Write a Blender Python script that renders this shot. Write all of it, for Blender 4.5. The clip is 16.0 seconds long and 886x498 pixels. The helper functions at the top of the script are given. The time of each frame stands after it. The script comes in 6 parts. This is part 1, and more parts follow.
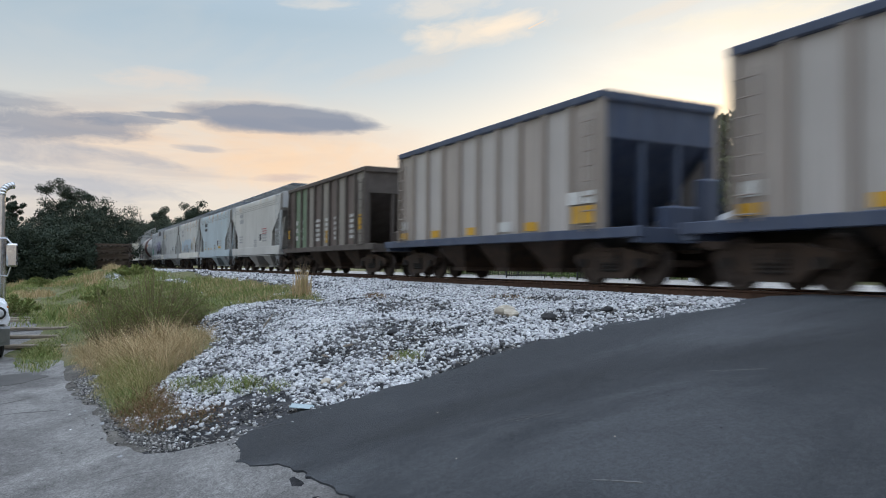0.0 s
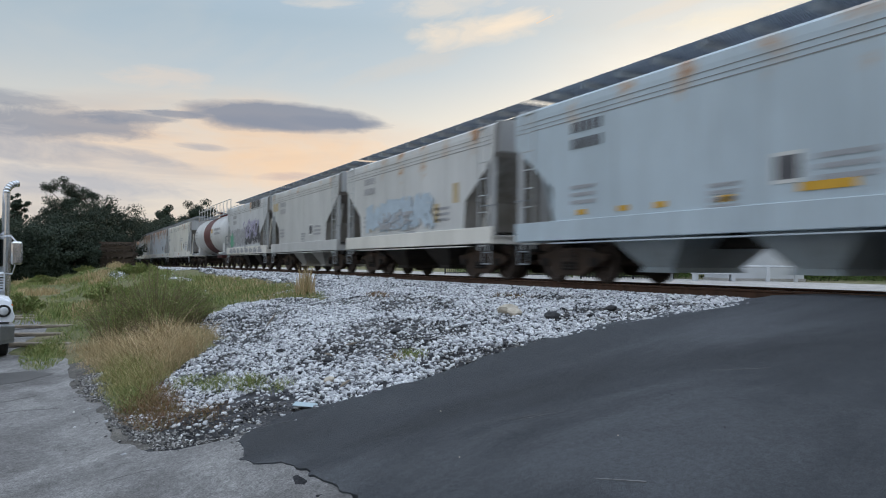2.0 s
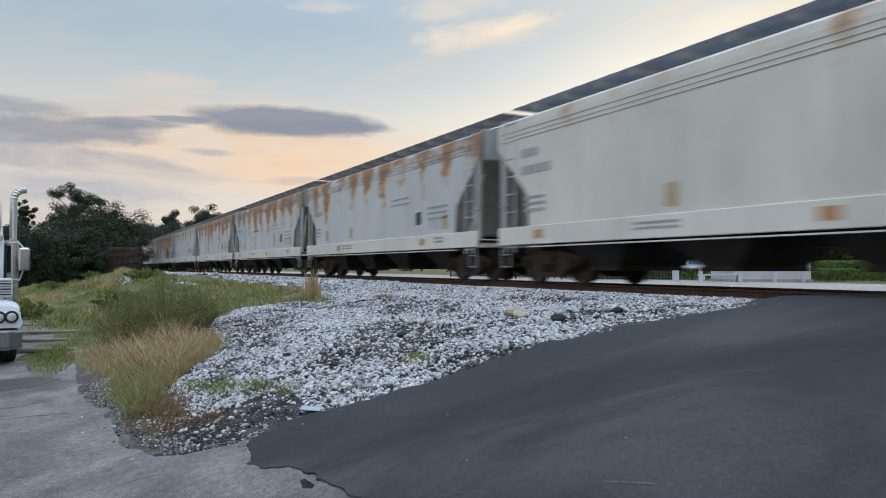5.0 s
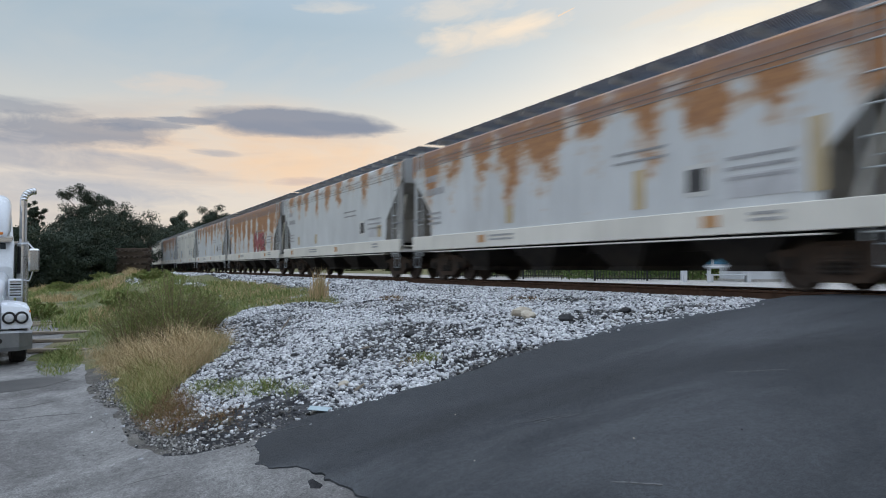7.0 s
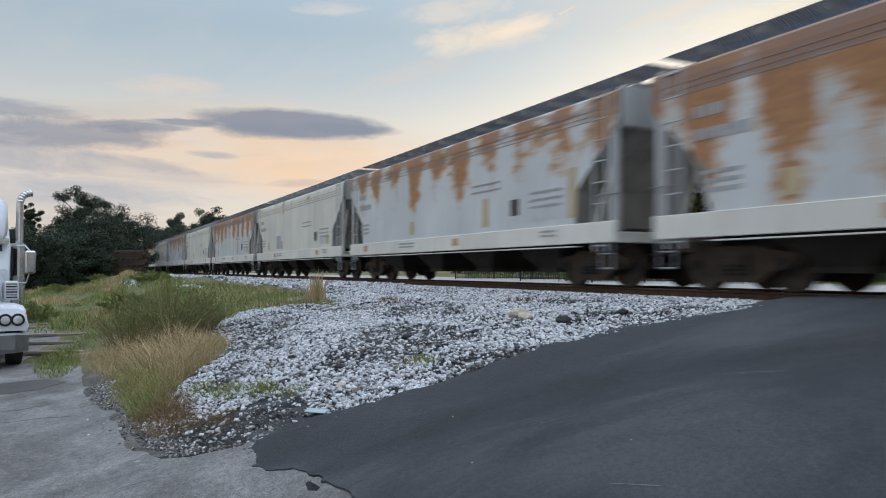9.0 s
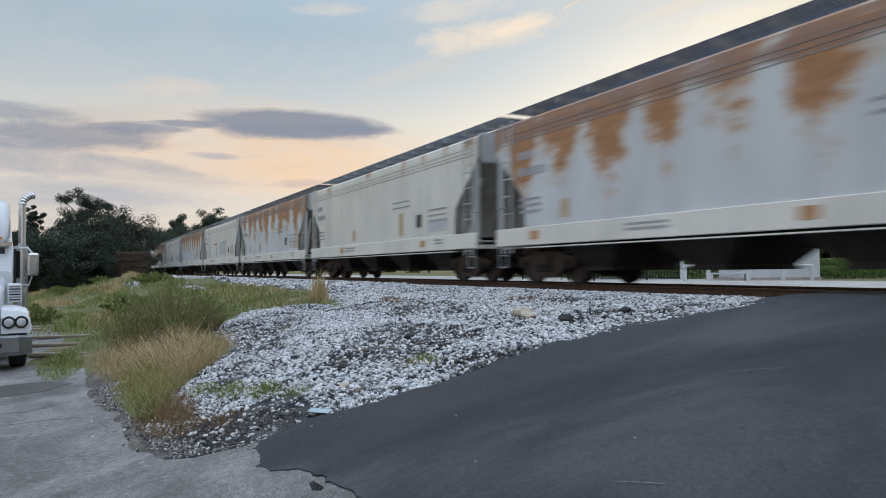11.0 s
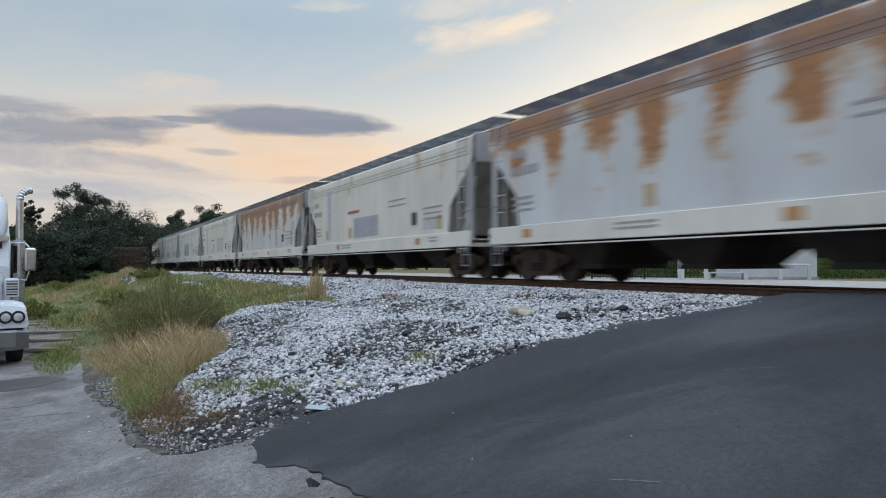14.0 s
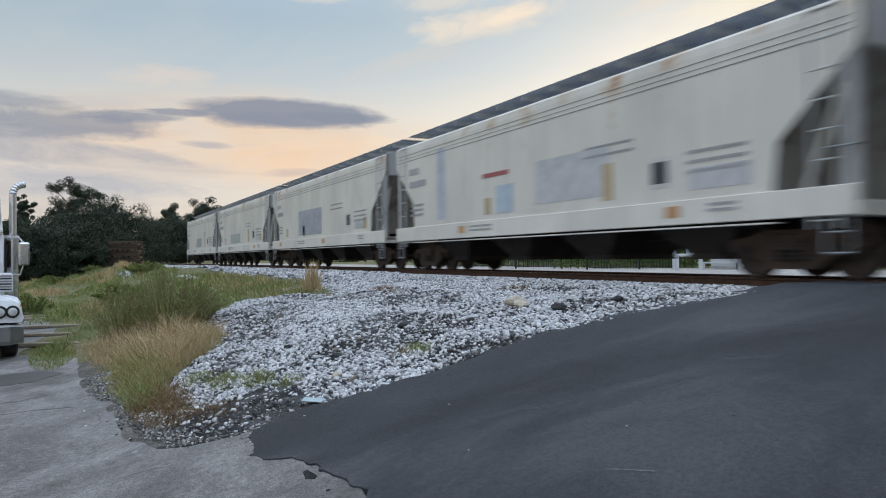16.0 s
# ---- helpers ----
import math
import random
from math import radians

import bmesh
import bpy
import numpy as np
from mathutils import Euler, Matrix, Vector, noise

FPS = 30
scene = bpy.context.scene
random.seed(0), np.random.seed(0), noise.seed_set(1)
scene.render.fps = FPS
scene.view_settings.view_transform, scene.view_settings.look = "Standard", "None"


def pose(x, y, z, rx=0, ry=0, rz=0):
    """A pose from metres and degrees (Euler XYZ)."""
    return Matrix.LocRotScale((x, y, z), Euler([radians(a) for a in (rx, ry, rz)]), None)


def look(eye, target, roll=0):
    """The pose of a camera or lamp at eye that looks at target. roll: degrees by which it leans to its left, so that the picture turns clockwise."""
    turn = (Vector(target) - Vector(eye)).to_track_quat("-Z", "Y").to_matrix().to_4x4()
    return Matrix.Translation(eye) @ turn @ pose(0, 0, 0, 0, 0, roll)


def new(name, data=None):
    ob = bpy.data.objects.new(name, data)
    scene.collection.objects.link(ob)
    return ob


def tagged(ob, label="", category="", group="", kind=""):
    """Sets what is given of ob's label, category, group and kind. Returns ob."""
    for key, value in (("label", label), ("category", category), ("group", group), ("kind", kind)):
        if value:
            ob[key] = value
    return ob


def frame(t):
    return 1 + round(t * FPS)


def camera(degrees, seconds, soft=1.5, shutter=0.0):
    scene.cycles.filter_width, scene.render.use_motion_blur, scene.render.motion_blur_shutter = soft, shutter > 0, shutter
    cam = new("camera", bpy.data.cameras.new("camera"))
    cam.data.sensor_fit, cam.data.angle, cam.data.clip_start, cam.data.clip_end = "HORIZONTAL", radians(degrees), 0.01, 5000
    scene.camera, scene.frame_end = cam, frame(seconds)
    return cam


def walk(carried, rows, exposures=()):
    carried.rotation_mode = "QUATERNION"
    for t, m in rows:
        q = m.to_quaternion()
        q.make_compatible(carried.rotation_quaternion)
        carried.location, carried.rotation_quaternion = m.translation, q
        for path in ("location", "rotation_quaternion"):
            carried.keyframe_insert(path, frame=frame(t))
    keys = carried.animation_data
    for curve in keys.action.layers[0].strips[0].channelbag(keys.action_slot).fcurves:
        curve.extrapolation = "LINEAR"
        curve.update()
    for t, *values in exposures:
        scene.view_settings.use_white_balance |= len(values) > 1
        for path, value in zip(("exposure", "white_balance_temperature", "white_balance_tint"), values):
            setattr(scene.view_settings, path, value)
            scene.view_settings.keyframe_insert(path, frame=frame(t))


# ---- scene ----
cam = camera(62.2, 16.0, soft=1.0, shutter=0.42)
PATH = [
    (0, pose(0, 0, 2.1, 91.319, -0.391, 62.708)),
    (0.5, pose(0, 0, 2.1, 91.300, -0.447, 62.746)),
    (1, pose(0, 0, 2.1, 91.222, -0.470, 62.845)),
    (1.5, pose(0, 0, 2.1, 91.202, -0.493, 62.912)),
    (2, pose(0, 0, 2.1, 91.211, -0.483, 62.973)),
    (2.5, pose(0, 0, 2.1, 91.214, -0.425, 63.037)),
    (3, pose(0, 0, 2.1, 91.251, -0.289, 63.065)),
    (3.5, pose(0, 0, 2.1, 91.199, -0.163, 63.156)),
    (4, pose(0, 0, 2.1, 91.297, -0.113, 63.143)),
    (6.5, pose(0, 0, 2.1, 91.530, -0.019, 63.925)),
    (7, pose(0, 0, 2.1, 91.467, 0.000, 64.002)),
    (7.5, pose(0, 0, 2.1, 91.373, 0.093, 64.053)),
    (8, pose(0, 0, 2.1, 91.429, 0.042, 64.035)),
    (8.5, pose(0, 0, 2.1, 91.492, 0.023, 63.862)),
    (9, pose(0, 0, 2.1, 91.604, 0.049, 63.789)),
    (11.5, pose(0, 0, 2.1, 91.455, 0.571, 64.016)),
    (12, pose(0, 0, 2.1, 91.350, 0.584, 64.076)),
    (12.5, pose(0, 0, 2.1, 91.311, 0.499, 64.019)),
    (13, pose(0, 0, 2.1, 91.321, 0.341, 63.957)),
    (13.5, pose(0, 0, 2.1, 91.356, 0.247, 63.900)),
    (14, pose(0, 0, 2.1, 91.345, 0.126, 63.794)),
    (14.5, pose(0, 0, 2.1, 91.233, 0.110, 63.717)),
    (15, pose(0, 0, 2.1, 90.988, 0.233, 63.591)),
    (15.5, pose(0, 0, 2.1, 90.800, 0.345, 63.460)),
    (16, pose(0, 0, 2.1, 90.705, 0.507, 63.425)),
]

# the clip opens a little brighter and settles
walk(cam, PATH, [(0, 0.13), (0.8, 0.11), (1.6, 0.03), (4, 0.05), (6.5, 0.03), (16, 0.03)])

# ---- world, sun ----
RAIL = 1.72          # top of the rail
TRACK_Y = 11.14      # centre line of the track
SPEED = 22.78        # metres a second, towards +x


def nd(nt, kind, **kw):
    n = nt.nodes.new(kind)
    for k, v in kw.items():
        n.inputs[k].default_value = v
    return n


def math_n(nt, op, a, b=None, c=None, clamp=False):
    n = nt.nodes.new("ShaderNodeMath")
    n.operation, n.use_clamp = op, clamp
    for i, v in enumerate((a, b, c)):
        if v is None:
            continue
        if isinstance(v, (int, float)):
            n.inputs[i].default_value = v
        else:
            nt.links.new(v, n.inputs[i])
    return n.outputs[0]


def mixc(nt, fac, a, b, blend="MIX"):
    n = nt.nodes.new("ShaderNodeMix")
    n.data_type, n.blend_type = "RGBA", blend
    for sock, v in ((n.inputs[0], fac), (n.inputs[6], a), (n.inputs[7], b)):
        if isinstance(v, (int, float)):
            sock.default_value = v
        elif isinstance(v, tuple):
            sock.default_value = (*v[:3], 1)
        else:
            nt.links.new(v, sock)
    return n.outputs[2]


def ramp(nt, fac, stops):
    n = nt.nodes.new("ShaderNodeValToRGB")
    e = n.color_ramp.elements
    while len(e) < len(stops):
        e.new(0.5)
    for el, (p, c) in zip(e, stops):
        el.position = p
        el.color = (c, c, c, 1) if isinstance(c, (int, float)) else (*c, 1)
    nt.links.new(fac, n.inputs[0])
    return n.outputs[0]


def noise_n(nt, vec, scale, detail=4, rough=0.55, dist=0.0):
    n = nd(nt, "ShaderNodeTexNoise", Scale=scale, Detail=detail, Roughness=rough, Distortion=dist)
    if vec is not None:
        nt.links.new(vec, n.inputs["Vector"])
    return n.outputs[0]


def scaled(nt, vec, sx, sy, sz):
    n = nt.nodes.new("ShaderNodeMapping")
    n.inputs["Scale"].default_value = (sx, sy, sz)
    nt.links.new(vec, n.inputs["Vector"])
    return n.outputs[0]


def make_world():
    """Evening sky: pale blue overhead, peach towards the low sun, streaks and banks of cloud."""
    w = bpy.data.worlds.new("evening_sky")
    scene.world = w
    w.use_nodes = True
    nt = w.node_tree
    nt.nodes.clear()
    out = nt.nodes.new("ShaderNodeOutputWorld")
    bg = nt.nodes.new("ShaderNodeBackground")
    nt.links.new(bg.outputs[0], out.inputs[0])
    tc = nt.nodes.new("ShaderNodeTexCoord")
    d = tc.outputs["Generated"]
    sep = nt.nodes.new("ShaderNodeSeparateXYZ")
    nt.links.new(d, sep.inputs[0])
    X, Y, Z = sep.outputs
    az = math_n(nt, "MULTIPLY", math_n(nt, "ARCTAN2", Y, math_n(nt, "MULTIPLY", X, -1.0)), 57.2958)
    el = math_n(nt, "MULTIPLY", math_n(nt, "ARCSINE", Z), 57.2958)
    comb = nt.nodes.new("ShaderNodeCombineXYZ")
    nt.links.new(az, comb.inputs[0])
    nt.links.new(el, comb.inputs[1])
    ae = comb.outputs[0]
    e01 = math_n(nt, "DIVIDE", el, 90.0, clamp=True)
    base = ramp(nt, e01, SKY_BASE)
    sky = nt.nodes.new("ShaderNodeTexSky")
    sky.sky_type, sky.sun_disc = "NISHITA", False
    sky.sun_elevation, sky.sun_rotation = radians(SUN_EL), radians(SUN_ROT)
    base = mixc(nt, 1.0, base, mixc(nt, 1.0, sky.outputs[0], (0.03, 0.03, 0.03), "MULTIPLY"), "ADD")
    # warm light round the hidden sun
    da = math_n(nt, "DIVIDE", math_n(nt, "SUBTRACT", az, SUN_AZ), 1.0)
    de = math_n(nt, "MULTIPLY", math_n(nt, "SUBTRACT", el, SUN_EL), 1.5)
    dist = math_n(nt, "SQRT", math_n(nt, "ADD", math_n(nt, "MULTIPLY", da, da), math_n(nt, "MULTIPLY", de, de)))
    glow = math_n(nt, "POWER", 2.718, math_n(nt, "DIVIDE", dist, -4.3))
    wide = math_n(nt, "POWER", 2.718, math_n(nt, "DIVIDE", dist, -13.0))
    base = mixc(nt, wide, base, mixc(nt, 1.0, base, (0.08, 0.05, 0.02), "ADD"))
    base = mixc(nt, glow, base, (1.75, 1.38, 0.88))
    # thin high veil
    n1 = noise_n(nt, scaled(nt, ae, 0.035, 0.11, 1), 1.0, 6, 0.6, 0.6)
    veil = ramp(nt, n1, [(0.45, 0.0), (0.75, 1.0)])
    hi = ramp(nt, e01, [(0.07, 0.0), (0.16, 1.0)])
    base = mixc(nt, math_n(nt, "MULTIPLY", math_n(nt, "MULTIPLY", veil, hi), 0.5), base, (0.72, 0.66, 0.58))
    # peach-lit cloud low over the far end of the track
    n3 = noise_n(nt, scaled(nt, ae, 0.11, 0.3, 1), 1.0, 6, 0.62, 0.5)
    pa = math_n(nt, "DIVIDE", math_n(nt, "SUBTRACT", az, 11.0), 17.0)
    pe = math_n(nt, "DIVIDE", math_n(nt, "SUBTRACT", el, 9.0), 4.2)
    pk = math_n(nt, "SUBTRACT", 1.0, math_n(nt, "ADD", math_n(nt, "MULTIPLY", pa, pa), math_n(nt, "MULTIPLY", pe, pe)), clamp=True)
    base = mixc(nt, math_n(nt, "MULTIPLY", pk, ramp(nt, n3, [(0.36, 0.25), (0.62, 0.9)])), base, (0.84, 0.63, 0.46))
    # low streaks of grey cloud
    n2 = noise_n(nt, scaled(nt, ae, 0.06, 0.42, 1), 1.0, 5, 0.55, 0.4)
    low = ramp(nt, e01, [(0.0, 0.6), (0.03, 1.0), (0.11, 0.9), (0.15, 0.0)])
    west = math_n(nt, "SUBTRACT", 1.0, math_n(nt, "DIVIDE", math_n(nt, "SUBTRACT", az, 4.0), 22.0), clamp=True)
    st = math_n(nt, "MULTIPLY", math_n(nt, "MULTIPLY", ramp(nt, n2, [(0.46, 0.0), (0.60, 1.0)]), low), west)
    base = mixc(nt, math_n(nt, "MULTIPLY", st, 0.4), base, (0.40, 0.41, 0.46))
    # single banks and wisps, each with its own ragged edge
    for i, (ca, ce, ha, he, tilt, col, k, rag, soft_) in enumerate(CLOUDS):
        ha, he = ha * 1.18, he * 1.35
        a = math_n(nt, "SUBTRACT", az, ca)
        e = math_n(nt, "SUBTRACT", math_n(nt, "SUBTRACT", el, ce), math_n(nt, "MULTIPLY", a, tilt))
        a = math_n(nt, "DIVIDE", a, ha)
        e = math_n(nt, "DIVIDE", e, he)
        at = nt.nodes.new("ShaderNodeCombineXYZ")
        nt.links.new(a, at.inputs[0])
        nt.links.new(e, at.inputs[1])
        at.inputs[2].default_value = 3.7 * i
        edge = noise_n(nt, scaled(nt, at.outputs[0], 0.5 * ha ** 0.8, 0.9, 1), 1.0, 7, 0.62, 0.5)
        q = math_n(nt, "ADD", math_n(nt, "MULTIPLY", a, a), math_n(nt, "MULTIPLY", e, e))
        q = math_n(nt, "ADD", q, math_n(nt, "MULTIPLY", math_n(nt, "SUBTRACT", edge, 0.5), rag * 2.2))
        m = ramp(nt, math_n(nt, "DIVIDE", q, 2.0), [(max(0.5 - soft_ * 1.6, 0.0), 1.0), (0.5 + soft_ * 0.5, 0.0)])
        base = mixc(nt, math_n(nt, "MULTIPLY", m, k), base, col)
    nt.links.new(base, bg.inputs[0])
    bg.inputs[1].default_value = SKY_STRENGTH


SUN_AZ, SUN_EL = 49.0, 8.5      # from the track's far end towards the train's far side; above the horizon
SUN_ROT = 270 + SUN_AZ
SKY_STRENGTH = 1.0
SKY_BASE = [(0.0, (0.56, 0.50, 0.48)), (0.06, (0.56, 0.50, 0.49)), (0.095, (0.64, 0.54, 0.47)), (0.125, (0.53, 0.52, 0.50)), (0.16, (0.39, 0.45, 0.50)),
            (0.20, (0.315, 0.405, 0.48)), (0.30, (0.43, 0.53, 0.65)), (0.5, (1.00, 1.17, 1.42)), (1.0, (1.40, 1.62, 1.95))]
GREY, LOWGREY, WISP = (0.26, 0.29, 0.36), (0.37, 0.39, 0.45), (0.84, 0.745, 0.63)
# azimuth, elevation, half width, half height, tilt, colour, strength, raggedness, softness
CLOUDS = [(6.0, 13.3, 3.0, 0.55, 0.02, (0.80, 0.66, 0.55), 0.45, 1.6, 0.4), (17.0, 7.4, 5.5, 1.3, 0.1, (0.95, 0.66, 0.42), 0.5, 1.5, 0.4),
          (-2.0, 9.4, 6.6, 0.85, 0.04, GREY, 0.75, 1.3, 0.25), (-5.0, 10.9, 4.6, 0.42, -0.02, GREY, 0.6, 1.0, 0.22), (3.4, 10.25, 3.2, 0.36, 0.06, GREY, 0.7, 1.1, 0.2),
          (6.9, 10.75, 2.3, 0.22, 0.0, GREY, 0.8, 1.0, 0.2), (14.6, 11.05, 6.4, 0.82, -0.03, GREY, 0.92, 0.45, 0.14), (18.6, 10.8, 3.6, 0.34, -0.03, GREY, 0.8, 0.5, 0.2), (12.2, 10.5, 3.0, 0.5, 0.0, GREY, 0.7, 0.9, 0.25),
          (-4.0, 7.8, 5.5, 0.85, -0.06, LOWGREY, 0.6, 1.5, 0.3), (4.0, 7.6, 3.6, 0.40, -0.12, LOWGREY, 0.55, 1.3, 0.3), (8.8, 8.5, 1.6, 0.2, -0.05, LOWGREY, 0.6, 0.8, 0.3),
          (0.5, 5.4, 6.5, 0.75, -0.03, (0.40, 0.43, 0.50), 0.6, 1.3, 0.35), (15.0, 6.6, 2.0, 0.25, 0.05, (0.50, 0.42, 0.44), 0.5, 0.9, 0.3),
          (29.8, 17.8, 4.4, 0.85, 0.13, WISP, 0.85, 1.5, 0.42), (32.2, 18.3, 2.2, 0.42, 0.24, (0.98, 0.82, 0.64), 0.7, 0.9, 0.4), (27.2, 19.6, 3.2, 0.6, 0.10, WISP, 0.5, 1.6, 0.45), (24.5, 15.2, 4.5, 0.6, 0.30, (0.68, 0.63, 0.57), 0.4, 1.5, 0.45),
          (44.6, 18.9, 3.6, 0.35, 0.26, WISP, 0.6, 1.0, 0.4), (50.5, 17.6, 5.0, 0.7, 0.05, (0.98, 0.87, 0.68), 0.6, 1.4, 0.4), (17.5, 19.5, 2.4, 0.35, 0.03, WISP, 0.4, 1.4, 0.42)]
make_world()
sun_data = bpy.data.lights.new("sun", "SUN")
sun_data.energy, sun_data.angle, sun_data.color = 0.8, radians(10), (1.0, 0.72, 0.45)
sun = new("sun", sun_data)
sa, se = radians(SUN_AZ), radians(SUN_EL)
sun.matrix_world = look((0, 0, 60), (60 * math.cos(sa), -60 * math.sin(sa), 60 - 60 * math.tan(se)))

# ---- materials ----
MATS = {}


def mat(name, a, b=None, rough=0.7, metal=0.0, scale=6.0, fine=60.0, bump=0.15, dirt=None, dirt_amt=0.3, spec=0.4, streak=1.0):
    """Two-scale varied surface: colour a to b, dirt in patches, fine bump. streak above 1 draws the patches out along z."""
    if name in MATS:
        return MATS[name]
    m = bpy.data.materials.new(name)
    m.use_nodes = True
    nt = m.node_tree
    p = nt.nodes["Principled BSDF"]
    tc = nt.nodes.new("ShaderNodeTexCoord").outputs["Object"]
    info = nt.nodes.new("ShaderNodeObjectInfo").outputs["Random"]
    off = nt.nodes.new("ShaderNodeVectorMath")
    off.operation = "ADD"
    nt.links.new(tc, off.inputs[0])
    nt.links.new(math_n(nt, "MULTIPLY", info, 37.0), off.inputs[1])
    v = scaled(nt, off.outputs[0], 1, 1, 1 / streak)
    b = b or tuple(c * 0.75 for c in a)
    col = mixc(nt, ramp(nt, noise_n(nt, v, scale, 5, 0.6), [(0.35, 0.0), (0.65, 1.0)]), a, b)
    if dirt:
        k = ramp(nt, noise_n(nt, v, scale * 0.35, 6, 0.65, 0.3), [(0.5, 0.0), (0.72, 1.0)])
        col = mixc(nt, math_n(nt, "MULTIPLY", k, dirt_amt), col, dirt)
    f = noise_n(nt, tc, fine, 3, 0.6)
    col = mixc(nt, 0.25, col, mixc(nt, f, (0.55, 0.55, 0.55), (1.25, 1.25, 1.25)), "MULTIPLY")
    nt.links.new(col, p.inputs["Base Color"])
    p.inputs["Metallic"].default_value = metal
    p.inputs["Specular IOR Level"].default_value = spec
    r = nt.nodes.new("ShaderNodeMapRange")
    r.inputs[3].default_value, r.inputs[4].default_value = max(rough - 0.12, 0.03), min(rough + 0.12, 1)
    nt.links.new(noise_n(nt, v, scale * 2.0, 4), r.inputs[0])
    nt.links.new(r.outputs[0], p.inputs["Roughness"])
    if bump:
        bn = nd(nt, "ShaderNodeBump", Strength=bump, Distance=0.01)
        nt.links.new(f, bn.inputs["Height"])
        nt.links.new(bn.outputs[0], p.inputs["Normal"])
    MATS[name] = m
    return m


def paint_mat(name, col, rust=0.0, rust_low=0.1, grime=0.25, seed=0.0, patch=None, stripes=0.0):
    """Railcar paint: rust breaking out in columns, more of it high up, road grime low down, faint streaks and panel tone."""
    if name in MATS:
        return MATS[name]
    m = bpy.data.materials.new(name)
    m.use_nodes = True
    nt = m.node_tree
    p = nt.nodes["Principled BSDF"]
    tc = nt.nodes.new("ShaderNodeTexCoord").outputs["Object"]
    sep = nt.nodes.new("ShaderNodeSeparateXYZ")
    nt.links.new(tc, sep.inputs[0])
    mp = nt.nodes.new("ShaderNodeMapping")
    mp.inputs["Location"].default_value = (seed * 13.7, seed * 5.1, seed * 3.3)
    nt.links.new(tc, mp.inputs["Vector"])
    v = mp.outputs[0]
    tone = noise_n(nt, scaled(nt, v, 0.5, 1, 0.3), 1.4, 4)
    c = mixc(nt, ramp(nt, tone, [(0.3, 0.0), (0.7, 1.0)]), col, tuple(x * 0.82 for x in col))
    strk = noise_n(nt, scaled(nt, v, 3.0, 3.0, 0.12), 2.0, 5, 0.7)
    c = mixc(nt, math_n(nt, "MULTIPLY", ramp(nt, strk, [(0.5, 0.0), (0.75, 1.0)]), grime), c, (0.16, 0.14, 0.12))
    if rust > 0:
        cols = noise_n(nt, scaled(nt, v, 1.0, 1.0, 0.15), 0.55, 3, 0.5)
        blot = noise_n(nt, scaled(nt, v, 0.8, 0.8, 1.0), 1.5, 6, 0.62, 0.4)
        drip = noise_n(nt, scaled(nt, v, 1.2, 1.2, 4.0), 1.3, 5, 0.7)
        wave = math_n(nt, "ADD", math_n(nt, "MULTIPLY", sep.outputs[0], 3.9), math_n(nt, "MULTIPLY", noise_n(nt, v, 0.8, 2), 2.5))
        bay = math_n(nt, "MULTIPLY", math_n(nt, "COSINE", wave), 0.085)
        hgt = nt.nodes.new("ShaderNodeMapRange")
        hgt.inputs[1].default_value, hgt.inputs[2].default_value = 1.3, 3.9
        hgt.inputs[3].default_value, hgt.inputs[4].default_value = rust_low - 0.30, 0.17
        nt.links.new(sep.outputs[2], hgt.inputs[0])
        s = math_n(nt, "ADD", math_n(nt, "MULTIPLY", cols, 0.35), math_n(nt, "MULTIPLY", blot, 0.55))
        s = math_n(nt, "ADD", math_n(nt, "ADD", s, math_n(nt, "MULTIPLY", drip, 0.22)), math_n(nt, "ADD", hgt.outputs[0], bay))
        t0 = 0.80 - 0.26 * rust + (0.05 if rust < 0.3 else 0.0)
        halo = ramp(nt, s, [(t0 - 0.05, 0.0), (t0 + 0.06, 0.7)])
        core = ramp(nt, s, [(t0 + 0.015, 0.0), (t0 + 0.09, 0.92)])
        c = mixc(nt, halo, c, mixc(nt, noise_n(nt, v, 4.0, 4, 0.7), (0.62, 0.43, 0.26), (0.50, 0.30, 0.16)))
        c = mixc(nt, core, c, mixc(nt, ramp(nt, noise_n(nt, scaled(nt, v, 1, 1, 3), 2.5, 5, 0.7), [(0.35, 0.0), (0.7, 1.0)]), (0.46, 0.22, 0.085), (0.30, 0.13, 0.06)))
        if rust > 0.3:
            # the eave sheets rust first and go a dull purplish brown
            eave = ramp(nt, math_n(nt, "SUBTRACT", sep.outputs[2], 3.0), [(0.47, 0.0), (0.52, 1.0)])
            en = noise_n(nt, scaled(nt, v, 0.7, 0.7, 3.0), 1.6, 6, 0.65)
            c = mixc(nt, math_n(nt, "MULTIPLY", eave, ramp(nt, en, [(0.66 - 0.36 * rust, 0.0), (0.86 - 0.36 * rust, 0.85)])), c, (0.30, 0.19, 0.155))
    if patch:
        k = ramp(nt, noise_n(nt, scaled(nt, v, 0.5, 1, 0.9), 0.9, 2), [(0.60, 0.0), (0.64, 1.0)])
        c = mixc(nt, math_n(nt, "MULTIPLY", k, 0.6), c, patch)
    f = noise_n(nt, tc, 40.0, 3)
    c = mixc(nt, 0.2, c, mixc(nt, f, (0.7, 0.7, 0.7), (1.2, 1.2, 1.2)), "MULTIPLY")
    nt.links.new(c, p.inputs["Base Color"])
    p.inputs["Roughness"].default_value = 0.55
    p.inputs["Specular IOR Level"].default_value = 0.35
    bn = nd(nt, "ShaderNodeBump", Strength=0.12, Distance=0.03)
    nt.links.new(noise_n(nt, v, 2.2, 3), bn.inputs["Height"])
    nt.links.new(bn.outputs[0], p.inputs["Normal"])
    MATS[name] = m
    return m


